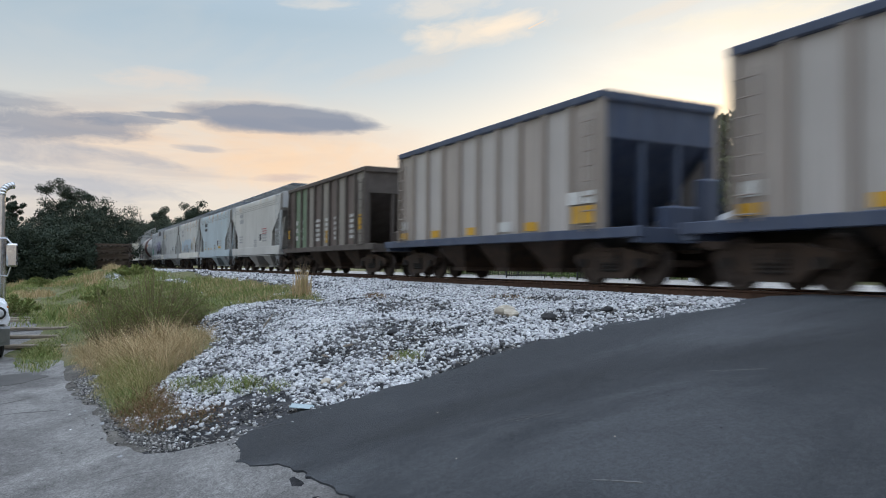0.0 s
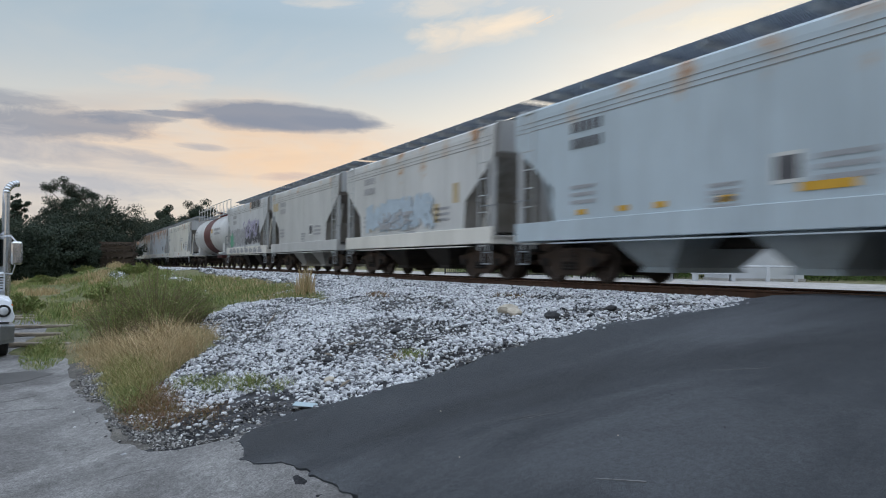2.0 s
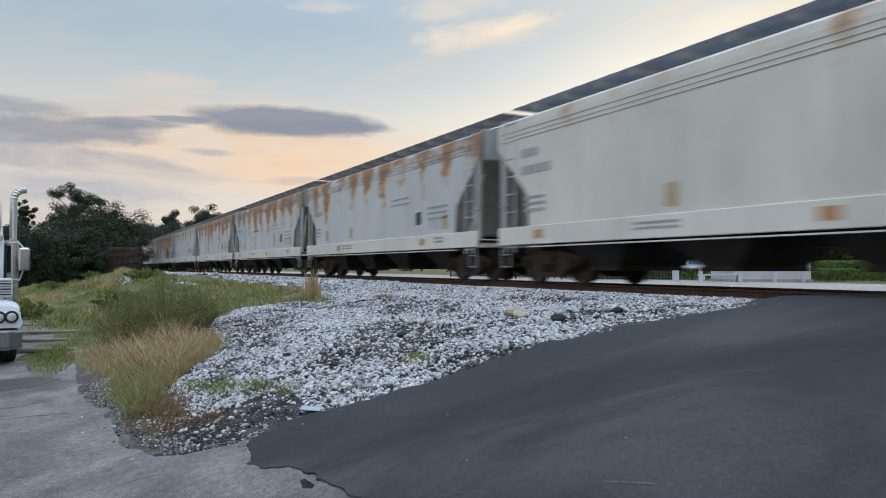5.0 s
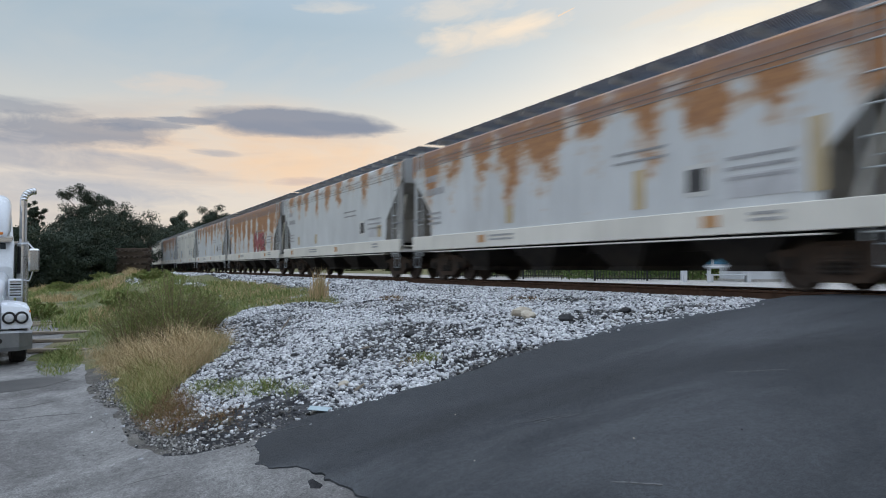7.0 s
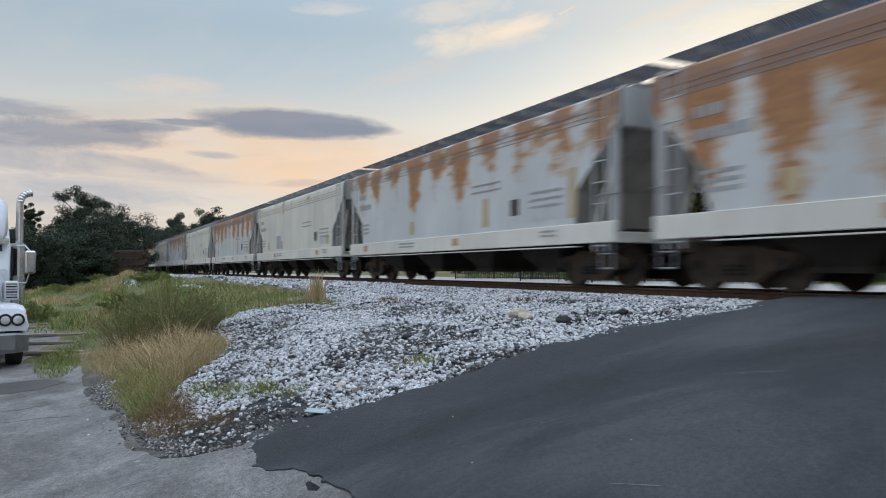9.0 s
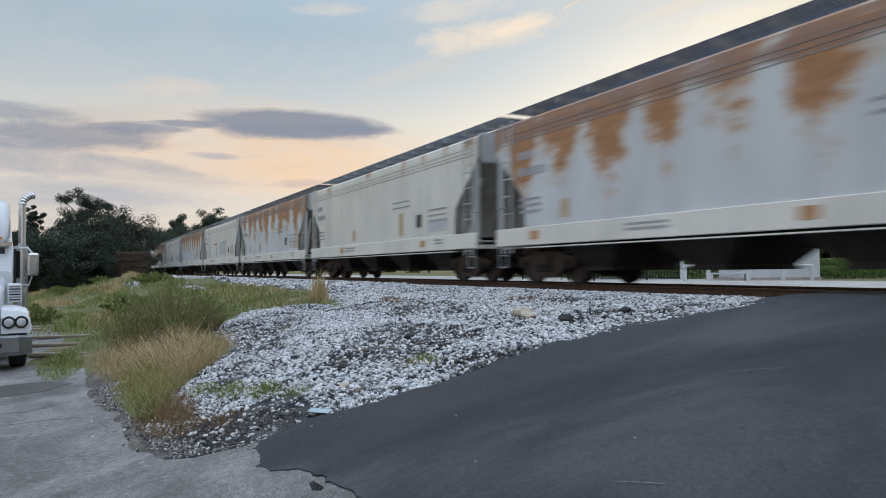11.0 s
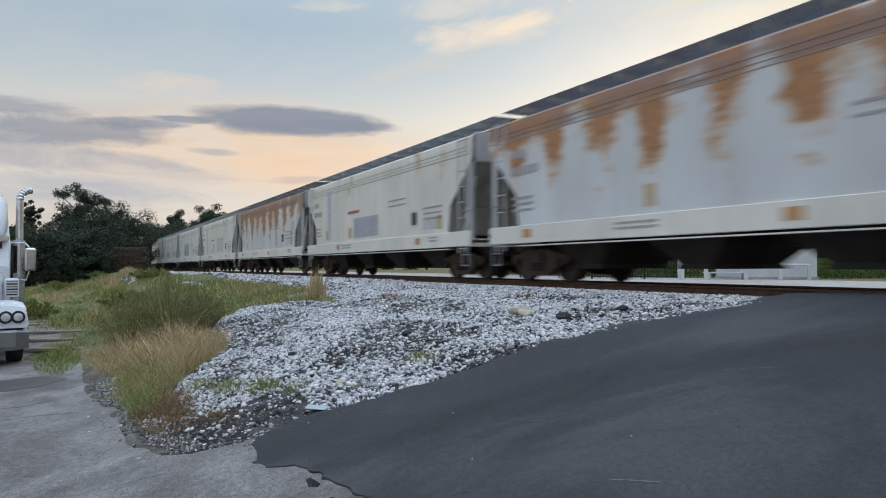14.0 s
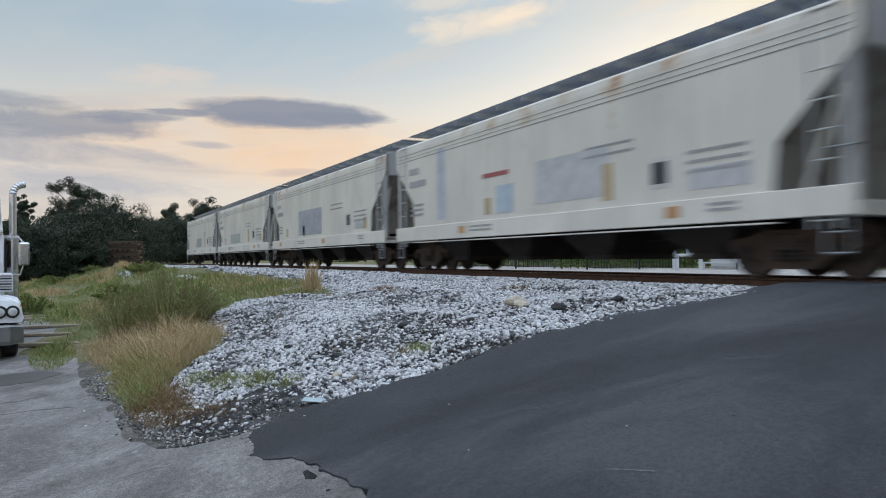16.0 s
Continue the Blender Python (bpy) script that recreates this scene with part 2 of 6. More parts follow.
ENDGREY = mat("end_grey_paint", (0.50, 0.51, 0.52), (0.38, 0.385, 0.39), 0.65, 0, 1.5, 30, 0.1, dirt=(0.2, 0.17, 0.14), dirt_amt=0.5, streak=5)
# shade below the sloped ends put into a darker grey, with dirt patches
ENDSHADE = mat("shaded_grimy_slope_sheet", (0.34, 0.325, 0.31), (0.22, 0.205, 0.19), 0.8, 0, 2, 30, 0.1, dirt=(0.10, 0.08, 0.06), dirt_amt=0.6, streak=3)
SEAM = mat("dark_seam", (0.32, 0.32, 0.315), (0.24, 0.235, 0.23), 0.8)
STEEL = mat("dark_rusty_steel", (0.05, 0.038, 0.032), (0.09, 0.06, 0.045), 0.75, 0.2, 5, dirt=(0.12, 0.07, 0.04))
WHEEL = mat("wheel_steel", (0.10, 0.08, 0.07), (0.06, 0.045, 0.04), 0.6, 0.5, 5)
BLACK = mat("black_underframe", (0.022, 0.02, 0.02), (0.045, 0.038, 0.033), 0.8, 0.0, 3)
RAILHEAD = mat("worn_rail_steel", (0.55, 0.54, 0.52), (0.4, 0.38, 0.36), 0.28, 1.0, 4)
RAILRUST = mat("rusty_rail_web", (0.13, 0.07, 0.045), (0.08, 0.045, 0.03), 0.85, 0.0, 6, dirt=(0.05, 0.035, 0.03))
GALV = mat("galvanised_grating", (0.34, 0.36, 0.38), (0.24, 0.26, 0.28), 0.5, 0.4, 5)
BRACKET = mat("pale_bracket_steel", (0.55, 0.57, 0.58), (0.42, 0.44, 0.45), 0.5, 0.3, 5)
BOARD = mat("blue_grey_walkway", (0.32, 0.36, 0.42), (0.23, 0.26, 0.31), 0.6, 0.1, 4)
TIE = mat("weathered_tie_wood", (0.075, 0.055, 0.042), (0.13, 0.10, 0.08), 0.9, 0, 7, 70, 0.5, streak=0.2)


# ---- building helpers ----
def link(name, bm, material, parent=None, label="", smooth=False):
    me = bpy.data.meshes.new(name)
    bm.to_mesh(me)
    bm.free()
    for m in material if isinstance(material, (list, tuple)) else [material]:
        me.materials.append(m)
    if smooth:
        me.polygons.foreach_set("use_smooth", [True] * len(me.polygons))
    ob = new(name, me)
    if parent:
        ob.parent = parent
    if label:
        tagged(ob, label)
    return ob


def part(name, bm, material, parent, label="", smooth=False):
    return link(name, bm, material, parent, label, smooth)


def thing(name, at, label, category, group="", kind=""):
    ob = new(name)
    ob.empty_display_size = 0.2
    ob.matrix_world = at
    return tagged(ob, label, category, group, kind)


def box(bm, x0, y0, z0, x1, y1, z1, m=None, bevel=0.0):
    vs = [bm.verts.new((x, y, z)) for x in (x0, x1) for y in (y0, y1) for z in (z0, z1)]
    fs = [bm.faces.new([vs[i] for i in q]) for q in ((0, 1, 3, 2), (4, 6, 7, 5), (0, 4, 5, 1), (2, 3, 7, 6), (0, 2, 6, 4), (1, 5, 7, 3))]
    if bevel:
        es = list({e for f in fs for e in f.edges})
        r = bmesh.ops.bevel(bm, geom=es, offset=bevel, segments=1, affect="EDGES", profile=0.5)
        vs = list({v for f in r["faces"] for v in f.verts} | {v for v in vs if v.is_valid})
    if m:
        for v in vs:
            v.co = m @ v.co
    return vs


def boxes(*rows, bevel=0.0):
    bm = bmesh.new()
    for r in rows:
        box(bm, *r, bevel=bevel)
    return bm


def tube(bm, a, b, r0, r1=None, n=8, caps=True):
    a, b = Vector(a), Vector(b)
    r1 = r0 if r1 is None else r1
    q = (b - a).to_track_quat("Z", "Y")
    rings = []
    for c, r in ((a, r0), (b, r1)):
        rings.append([bm.verts.new(c + q @ Vector((r * math.cos(2 * math.pi * i / n), r * math.sin(2 * math.pi * i / n), 0))) for i in range(n)])
    for i in range(n):
        bm.faces.new((rings[0][i], rings[0][(i + 1) % n], rings[1][(i + 1) % n], rings[1][i]))
    if caps:
        bm.faces.new(rings[0][::-1])
        bm.faces.new(rings[1])
    return bm


def tubes(*rows, n=8):
    bm = bmesh.new()
    for r in rows:
        tube(bm, *r, n=n)
    return bm


def loft(sections, close=True, caps=True):
    """A skin through closed rings of the same number of points."""
    bm = bmesh.new()
    rings = [[bm.verts.new(p) for p in s] for s in sections]
    n = len(rings[0])
    for r0, r1 in zip(rings, rings[1:]):
        for i in range(n if close else n - 1):
            bm.faces.new((r0[i], r0[(i + 1) % n], r1[(i + 1) % n], r1[i]))
    if caps and close:
        bm.faces.new(rings[0][::-1])
        bm.faces.new(rings[-1])
    bmesh.ops.recalc_face_normals(bm, faces=bm.faces)
    return bm


def lathe(profile, n=20, axis="y"):
    """Turned solid: profile of (along the axis, radius)."""
    secs = []
    for a, r in profile:
        s = []
        for i in range(n):
            c, d = r * math.cos(2 * math.pi * i / n), r * math.sin(2 * math.pi * i / n)
            s.append((c, a, d) if axis == "y" else (a, c, d) if axis == "x" else (c, d, a))
        secs.append(s)
    return loft(secs)


SHARED = {}


def shared(name, key, make, material, parent, at=None, label="", smooth=False):
    """A part whose mesh is built once for each key."""
    if key not in SHARED:
        ob = part(name, make(), material, parent, label, smooth)
        SHARED[key] = ob.data
    else:
        ob = new(name, SHARED[key])
        ob.parent = parent
        if label:
            tagged(ob, label)
    if at is not None:
        ob.matrix_basis = at
    return ob


# ---- running gear ----
def side_frame():
    secs = []
    for x, z0, z1 in ((-1.2, 0.50, 0.62), (-1.05, 0.38, 0.66), (-0.72, 0.36, 0.70), (-0.42, 0.16, 0.78), (0.42, 0.16, 0.78), (0.72, 0.36, 0.70), (1.05, 0.38, 0.66), (1.2, 0.50, 0.62)):
        secs.append([(x, -0.09, z0), (x, 0.09, z0), (x, 0.09, z1), (x, -0.09, z1)])
    return loft(secs)


def spring_bm():
    return lathe([(0.28 + 0.035 * k, 0.075 if k % 2 else 0.055) for k in range(11)], 8, "z")


def wheel_bm():
    return lathe([(-0.07, 0.12), (-0.07, 0.36), (-0.065, 0.40), (-0.065, 0.475), (-0.035, 0.475), (-0.03, 0.457), (0.065, 0.45), (0.065, 0.40), (0.03, 0.37), (0.03, 0.2), (0.07, 0.13)], 28)


def bogie(car, x):
    b = new("bogie")
    b.parent = car
    b.location = (x, 0, 0)
    for s in (-1, 1):
        shared("side_frame", "sf", side_frame, STEEL, b, pose(0, s * 0.98, 0))
        for sx in (-0.2, 0.0, 0.2):
            shared("spring", "sp", spring_bm, BLACK, b, pose(sx, s * 1.09, 0))
    shared("bolster", "bol", lambda: boxes((-0.22, -1.15, 0.45, 0.22, 1.15, 0.72), bevel=0.03), STEEL, b)
    for wx in (-0.89, 0.89):
        shared("axle", "axl", lambda: tubes(((0, -1.08, 0), (0, 1.08, 0), 0.08), n=10), STEEL, b, pose(wx, 0, 0.457))
        for s in (-1, 1):
            shared("wheel", "whl", wheel_bm, WHEEL, b, pose(wx, s * 0.775, 0.457, 0, 0, 0 if s > 0 else 180), smooth=False)
            shared("bearing_cap", "brg", lambda: tubes(((0, -0.06, 0), (0, 0.06, 0), 0.1), n=10), BLACK, b, pose(wx, s * 1.1, 0.46))
    return b


def coupler():
    bm = boxes((0.0, -0.1, -0.1, 0.5, 0.1, 0.12), (0.42, -0.17, -0.16, 0.78, 0.15, 0.17), bevel=0.03)
    box(bm, -0.25, -0.22, -0.2, 0.05, 0.22, 0.22, bevel=0.02)
    return bm


def end_gear(car, half):
    for s in (-1, 1):
        shared("coupler", "cpl", coupler, STEEL, car, pose(s * (half - 0.72), 0, 0.86, 0, 0, 0 if s > 0 else 180))


def ladder(key, h, w=0.42, n=8):
    def make():
        bm = bmesh.new()
        for x in (-w / 2, w / 2):
            tube(bm, (x, 0, 0), (x, 0, h), 0.025, n=6)
        for k in range(n):
            z = 0.12 + k * (h - 0.25) / (n - 1)
            tube(bm, (-w / 2, 0, z), (w / 2, 0, z), 0.016, n=6)
        return bm
    return make


# ---- covered hopper ----
def hopper_section(x, zb, hw=1.58, top=4.2, flat=0.25):
    """Ring across the car at x: sides bowed outwards, rounded shoulders, arched roof; zb is its lower edge."""
    pts = []
    side = [(1.35, 1.0), (2.0, 1.0), (2.8, 1.0), (3.4, 1.0), (3.8, 0.997), (3.95, 0.985), (4.01, 0.94), (4.08, 0.75), (4.15, 0.48), (4.2, 0.2)]
    side = [(zb, 1.0 if zb < 3.0 else 0.99)] + [(max(z, zb + 0.01 * (i + 1)), k) for i, (z, k) in enumerate(side)]
    side = [(z * (top / 4.2) if z > 2 else z, k) for z, k in side]
    for z, k in side:
        pts.append((x, -hw * k, z))
    for z, k in side[::-1]:
        pts.append((x, hw * k, z))
    return pts


def hopper_body(half, inset_top, inset_low, apex, top):
    a, b = half - inset_top, half - inset_low
    st = [(-a, apex), (-a + 0.05, apex - 0.12), (-b - 0.1, 2.1), (-b, 1.3), (-b * 0.5, 1.3), (0, 1.3), (b * 0.5, 1.3), (b, 1.3), (b + 0.1, 2.1), (a - 0.05, apex - 0.12), (a, apex)]
    bm = loft([hopper_section(x, z, top=top) for x, z in st])
    # sloped end faces get the grey with the shade painted in
    for f in bm.faces:
        if f.normal.z < 0.3 and abs(f.normal.y) < 0.5 and abs(f.calc_center_median().x) > b - 0.3:
            f.material_index = 1
    return bm


def sill(half, hw=1.62):
    bm = bmesh.new()
    for s in (-1, 1):
        y0, y1 = sorted((s * hw, s * (hw - 0.12)))
        box(bm, -half + 0.55, y0, 0.93, half - 0.55, y1, 1.36, bevel=0.012)
        y0, y1 = sorted((s * (hw + 0.005), s * (hw - 0.2)))
        box(bm, -half + 1.9, y0, 0.86, half - 1.9, y1, 0.885)
    return bm


def bay_bm(lx, zb, hw):
    t = [(-lx, -hw, 1.32), (lx, -hw, 1.32), (lx, hw, 1.32), (-lx, hw, 1.32)]
    k = 0.28
    b = [(-lx * k, -hw * 0.62, zb), (lx * k, -hw * 0.62, zb), (lx * k, hw * 0.62, zb), (-lx * k, hw * 0.62, zb)]
    g = [(x * 1.15, y * 1.05, zb - 0.1) for x, y, _ in b]
    return loft([t, b, g])


def covered_hopper(pitch, u, body, sillm, bays, label, top=4.2, group="", inset=(0.48, 1.92), apex=3.4, bay_z=0.42, bay_mat=None, trim=None, cut=2.3):
    half = pitch / 2
    car = thing("covered_hopper_car", pose(-u, TRACK_Y, RAIL), label, "railcar", group)
    shared_b = part("body", hopper_body(half, inset[0], inset[1], apex, top), [body, ENDSHADE], car)
    # roof seams and the sheet joints along the shoulder
    part("roof_seam", boxes(*[(-half + 0.62, s * 1.574 - 0.012, z, half - 0.62, s * 1.574 + 0.012, z + w) for s in (-1, 1) for z, w in ((3.48, 0.018), (3.58, 0.009), (3.69, 0.009))]), SEAM, car)
    shared("side_sill", ("sill", pitch, sillm.name), lambda: sill(half), sillm, car, label="side sill with grimy lower lip")
    shared("centre_sill", ("csill", pitch), lambda: boxes((-half + 0.6, -0.25, 0.72, half - 0.6, 0.25, 1.1), bevel=0.02), BLACK, car)
    lx = (half - cut) / bays
    for i in range(bays):
        x = (i - (bays - 1) / 2) * 2 * lx
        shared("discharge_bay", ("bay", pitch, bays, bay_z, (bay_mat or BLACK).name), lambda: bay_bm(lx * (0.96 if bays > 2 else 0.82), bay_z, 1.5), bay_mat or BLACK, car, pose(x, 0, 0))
    # roof hatches and running boards
    shared("hatch_trough", ("tr", pitch, top), lambda: boxes((-half + 0.9, -0.6, top - 0.12, half - 0.9, 0.6, top + 0.125), bevel=0.03), BOARD, car)
    n = int(pitch / 1.25)
    for s in (-1, 1):
        def rb():
            bm = bmesh.new()
            for q in range(14):
                box(bm, -half + 0.2, -0.41 + 0.059 * q, 0.0, half - 0.2, -0.37 + 0.059 * q, 0.012)
            for q in range(int(pitch / 0.6)):
                box(bm, -half + 0.5 + 0.6 * q, -0.41, 0.012, -half + 0.54 + 0.6 * q, 0.41, 0.03)
            return bm
        shared("running_board", ("rb", pitch), rb, BOARD, car, pose(0, s * 0.61, top + 0.28))
        for k in range(n):
            x = -half + 1.2 + k * (pitch - 2.4) / (n - 1)
            shared("walkway_bracket", "rbk", lambda: boxes((-0.02, -0.38, -0.13, 0.02, 0.3, -0.002)), BRACKET, car, pose(x, s * 0.61, top + 0.28, 0, 0, 0 if s < 0 else 180))
    # ends: platform, corner posts, ladders, slope-sheet braces
    for e in (-1, 1):
        shared("end_platform", ("plat", sillm.name), lambda: boxes((-0.75, -1.6, 1.02, 0.3, 1.6, 1.12), (-0.02, -1.6, 0.92, 0.3, 1.6, 1.14), bevel=0.01), sillm, car, pose(e * (half - 0.85), 0, 0, 0, 0, 0 if e > 0 else 180))
        shared("end_panel", ("epan", top), lambda: boxes((-0.03, -0.16, 1.12, 0.03, 0.16, 3.4), (-0.09, -1.45, 3.25, 0.1, 1.45, top - 0.12), bevel=0.02), ENDGREY, car, pose(e * (half - 0.55), 0, 0))
        for s in (-1, 1):
            shared("corner_post", ("post", top), lambda: boxes((-0.11, -0.05, 1.1, 0.11, 0.05, top - 0.45), bevel=0.015), ENDGREY, car, pose(e * (half - 0.66), s * 1.5, 0))
            shared("ladder", ("lad", top), ladder("l", top - 0.9), BRACKET, car, pose(e * (half - 1.05), s * 1.58, 0.75))
            shared("grab_iron", "grab", lambda: tubes(((-0.25, 0, 0), (0.25, 0, 0), 0.014), ((-0.25, 0, 0), (-0.25, 0.1, 0), 0.014), ((0.25, 0, 0), (0.25, 0.1, 0), 0.014), n=6), GALV, car, pose(e * (half - 0.8), s * 1.62, 1.9))
            shared("slope_brace", ("brace", sillm.name), lambda: tubes(((0, 0, 1.1), (0.85 , 0, 3.1), 0.05), n=6), sillm, car, pose(e * (half - 1.75), s * 1.2, 0, 0, 0, 0 if e > 0 else 180))
        shared("sill_step", "step", lambda: tubes(((-0.2, 0, 1.0), (-0.2, 0, 0.4), 0.018), ((0.2, 0, 1.0), (0.2, 0, 0.4), 0.018), ((-0.2, 0, 0.4), (0.2, 0, 0.4), 0.022), ((-0.2, 0, 0.7), (0.2, 0, 0.7), 0.018), n=6), GALV, car, pose(e * (half - 0.85), -1.58, 0))
        bogie(car, e * (half - 2.0))
    end_gear(car, half)
    return car


# ---- open coal hopper ----
def coal_hopper(pitch, u, side, chord, label, group="", rib_mat=None, ribs=10, side_mats=None, endm=None):
    half, bl, hw, top = pitch / 2, 4.95, 1.58, 3.86
    car = thing("open_hopper_car", pose(-u, TRACK_Y, RAIL), label, "railcar", group)
    pw = 2 * bl / ribs
    for s in (-1, 1):
        for i in range(ribs):
            m = (side_mats[i % len(side_mats)] if side_mats else side)
            shared("side_panel", ("csp", m.name), lambda: boxes((0, -0.03, 1.12, pw, 0.03, top - 0.05)), m, car, pose(-bl + i * pw, s * (hw - 0.06), 0))
        for i in range(ribs + 1):
            shared("side_stake", ("stk", (rib_mat or side).name), lambda: boxes((-0.07, -0.07, 1.05, 0.07, 0.07, top - 0.04), bevel=0.015), rib_mat or side, car, pose(-bl + i * pw, s * (hw - 0.01), 0))
        shared("top_chord", ("tch", chord.name), lambda: boxes((-bl - 0.1, -0.1, top - 0.08, bl + 0.1, 0.1, top + 0.08), bevel=0.02), chord, car, pose(0, s * (hw - 0.03), 0))
        shared("side_sill", ("csl", chord.name), lambda: boxes((-half + 0.5, -0.09, 0.95, half - 0.5, 0.09, 1.16), bevel=0.015), chord, car, pose(0, s * (hw - 0.03), 0))
    em = endm or chord
    for e in (-1, 1):
        rot = 0 if e > 0 else 180
        shared("end_sheet", ("esh", em.name), lambda: boxes((-0.04, -hw + 0.05, 3.0, 0.04, hw - 0.05, top + 0.06), (0.0, -hw, top - 0.1, 0.12, hw, top + 0.08)), em, car, pose(e * bl, 0, 0, 0, 0, rot))

        def slope():
            return loft([[(0, -hw + 0.08, 3.0), (0, hw - 0.08, 3.0), (-0.06, hw - 0.08, 3.0), (-0.06, -hw + 0.08, 3.0)],
                         [(-2.2, -hw + 0.08, 1.1), (-2.2, hw - 0.08, 1.1), (-2.26, hw - 0.08, 1.1), (-2.26, -hw + 0.08, 1.1)]])
        shared("slope_sheet", ("slp", em.name), slope, em, car, pose(e * bl, 0, 0, 0, 0, rot))
        for y in (-1.45, -0.5, 0.5, 1.45):
            shared("end_post", ("epo", em.name), lambda: boxes((-0.07, -0.06, 1.1, 0.07, 0.06, 3.1), bevel=0.01), em, car, pose(e * (bl - 0.06), y, 0))
        shared("end_platform", ("cpl", em.name), lambda: boxes((-1.4, -1.55, 1.0, 0.3, 1.55, 1.12), (0.05, -1.58, 0.85, 0.32, 1.58, 1.14), bevel=0.01), em, car, pose(e * (half - 0.85), 0, 0, 0, 0, rot))
        shared("brake_gear", ("brk", em.name), lambda: boxes((-0.2, -0.6, 1.12, 0.2, 0.2, 1.6), (-0.15, 0.4, 1.12, 0.15, 0.9, 2.2), bevel=0.04), em, car, pose(e * (half - 1.0), 0, 0))
        shared("ladder", ("cld", (rib_mat or em).name), ladder("l", 2.4), rib_mat or em, car, pose(e * (bl - 0.3), -1.67, 1.1))
        bogie(car, e * (half - 1.95))
    for i in range(3):
        shared("discharge_bay", ("cbay",), lambda: bay_bm(1.1, 0.35, 1.35), STEEL, car, pose((i - 1) * 2.3, 0, 0))
    shared("centre_sill", ("ccs",), lambda: boxes((-half + 0.6, -0.25, 0.72, half - 0.6, 0.25, 1.1), bevel=0.02), BLACK, car)
    end_gear(car, half)
    return car


# ---- tank car ----
def tank_car(pitch, u, shell, band, dark, label):
    half, r, zc = pitch / 2, 1.46, 2.55
    L = half - 0.95
    car = thing("tank_car", pose(-u, TRACK_Y, RAIL), label, "railcar")
    prof = [(-L, 0.05), (-L + 0.04, 0.5), (-L + 0.18, 0.95), (-L + 0.42, 1.28), (-L + 0.75, r), (0, r), (L - 0.75, r), (L - 0.42, 1.28), (L - 0.18, 0.95), (L - 0.04, 0.5), (L, 0.05)]
    t = part("tank", lathe(prof, 64, "x"), shell, car, smooth=True)
    t.location = (0, 0, zc)
    b = part("band", lathe([(-1.5, r - 0.05), (-1.5, r + 0.012), (1.5, r + 0.012), (1.5, r - 0.05)], 96, "x"), band, car, "faded maroon band round the tank", smooth=False)
    b.location = (-0.35, 0, zc)
    part("bottom_outlet", boxes((-1.3, -0.5, 0.75, 0.7, 0.5, 1.2), bevel=0.05), band, car)
    part("dome", lathe([(3.95, 0.55), (4.25, 0.55), (4.3, 0.45)], 18, "z"), band, car)
    part("brake_pipe", tubes(((-half + 2.9, -0.75, 0.98), (half - 2.9, -0.75, 0.98), 0.03), n=8), GALV, car)
    for e in (-1, 1):
        for s in (-1, 1):
            part("stub_sill", boxes((e * (half - 2.0) - 1.5, s * 1.36 - 0.1, 1.0, e * (half - 2.0) + 1.5, s * 1.36 + 0.1, 1.14), bevel=0.02), shell, car)
    for e in (-1, 1):
        part("centre_sill", boxes((e * (half - 2.0) - 1.4, -0.25, 0.72, e * (half - 2.0) + 1.4, 0.25, 1.1), bevel=0.02), dark, car)
    for e in (-1, 1):
        part("saddle", boxes((e * (half - 2.6) - 0.3, -1.25, 1.0, e * (half - 2.6) + 0.3, 1.25, 1.9), bevel=0.03), shell, car)
        part("end_platform", boxes((e * (half - 1.1) - 0.55, -1.5, 1.02, e * (half - 1.1) + 0.55, 1.5, 1.1)), GALV, car)
        part("end_rail", tubes(*[((e * (half - 0.75), y, 1.1), (e * (half - 0.75), y, 2.2), 0.025) for y in (-1.45, -0.5, 0.5, 1.45)], ((e * (half - 0.75), -1.45, 2.2), (e * (half - 0.75), 1.45, 2.2), 0.025), ((e * (half - 0.75), -1.45, 1.65), (e * (half - 0.75), 1.45, 1.65), 0.02), n=6), GALV, car)
        bogie(car, e * (half - 2.1))
    # top walkway with rails
    part("top_walkway", boxes((-L + 0.2, -1.0, 3.95, L - 0.2, -0.8, 3.985), (-L + 0.2, -1.02, 3.92, L - 0.2, -0.99, 4.0)), GALV, car)
    for y in (-1.05, 0.55):
        part("guard_rail", tubes(((-L + 0.3, y, 4.66), (-1.0, y, 4.66), 0.028), ((-1.0, y, 4.66), (-1.0, y, 4.86), 0.028), ((-1.0, y, 4.86), (L - 0.3, y, 4.86), 0.028), n=6), shell, car)
        for k in range(11):
            x = -L + 0.3 + k * (2 * L - 0.6) / 10
            part("rail_post", boxes((x - 0.05, y - 0.015, 3.9, x + 0.05, y + 0.015, 4.95 if x < -1 else 4.86)), shell, car)
    part("hatch_platform", boxes((-1.1, -0.8, 4.3, 0.6, -0.4, 4.33)), GALV, car)
    end_gear(car, half)
    return car


# ---- lettering bars, patches and graffiti on the near and far sides ----
FLAT = {}


def flat(name, c, c2=None):
    if name not in FLAT:
        FLAT[name] = mat(name, c, c2 or tuple(v * 0.8 for v in c), 0.6, 0, 3, 30, 0)
    return FLAT[name]


def mark(car, name, x, z, w, h, material, y=-1.592, lean=0.0):
    """A thin painted plate on the side; x, z is its lower rear corner, lean slants it."""
    bm = bmesh.new()
    box(bm, 0, 0, 0, w, 0.004, h)
    for v in bm.verts:
        v.co.x += lean * v.co.z
    ob = part(name, bm, material, car)
    ob.location = (x, y, z)
    return ob


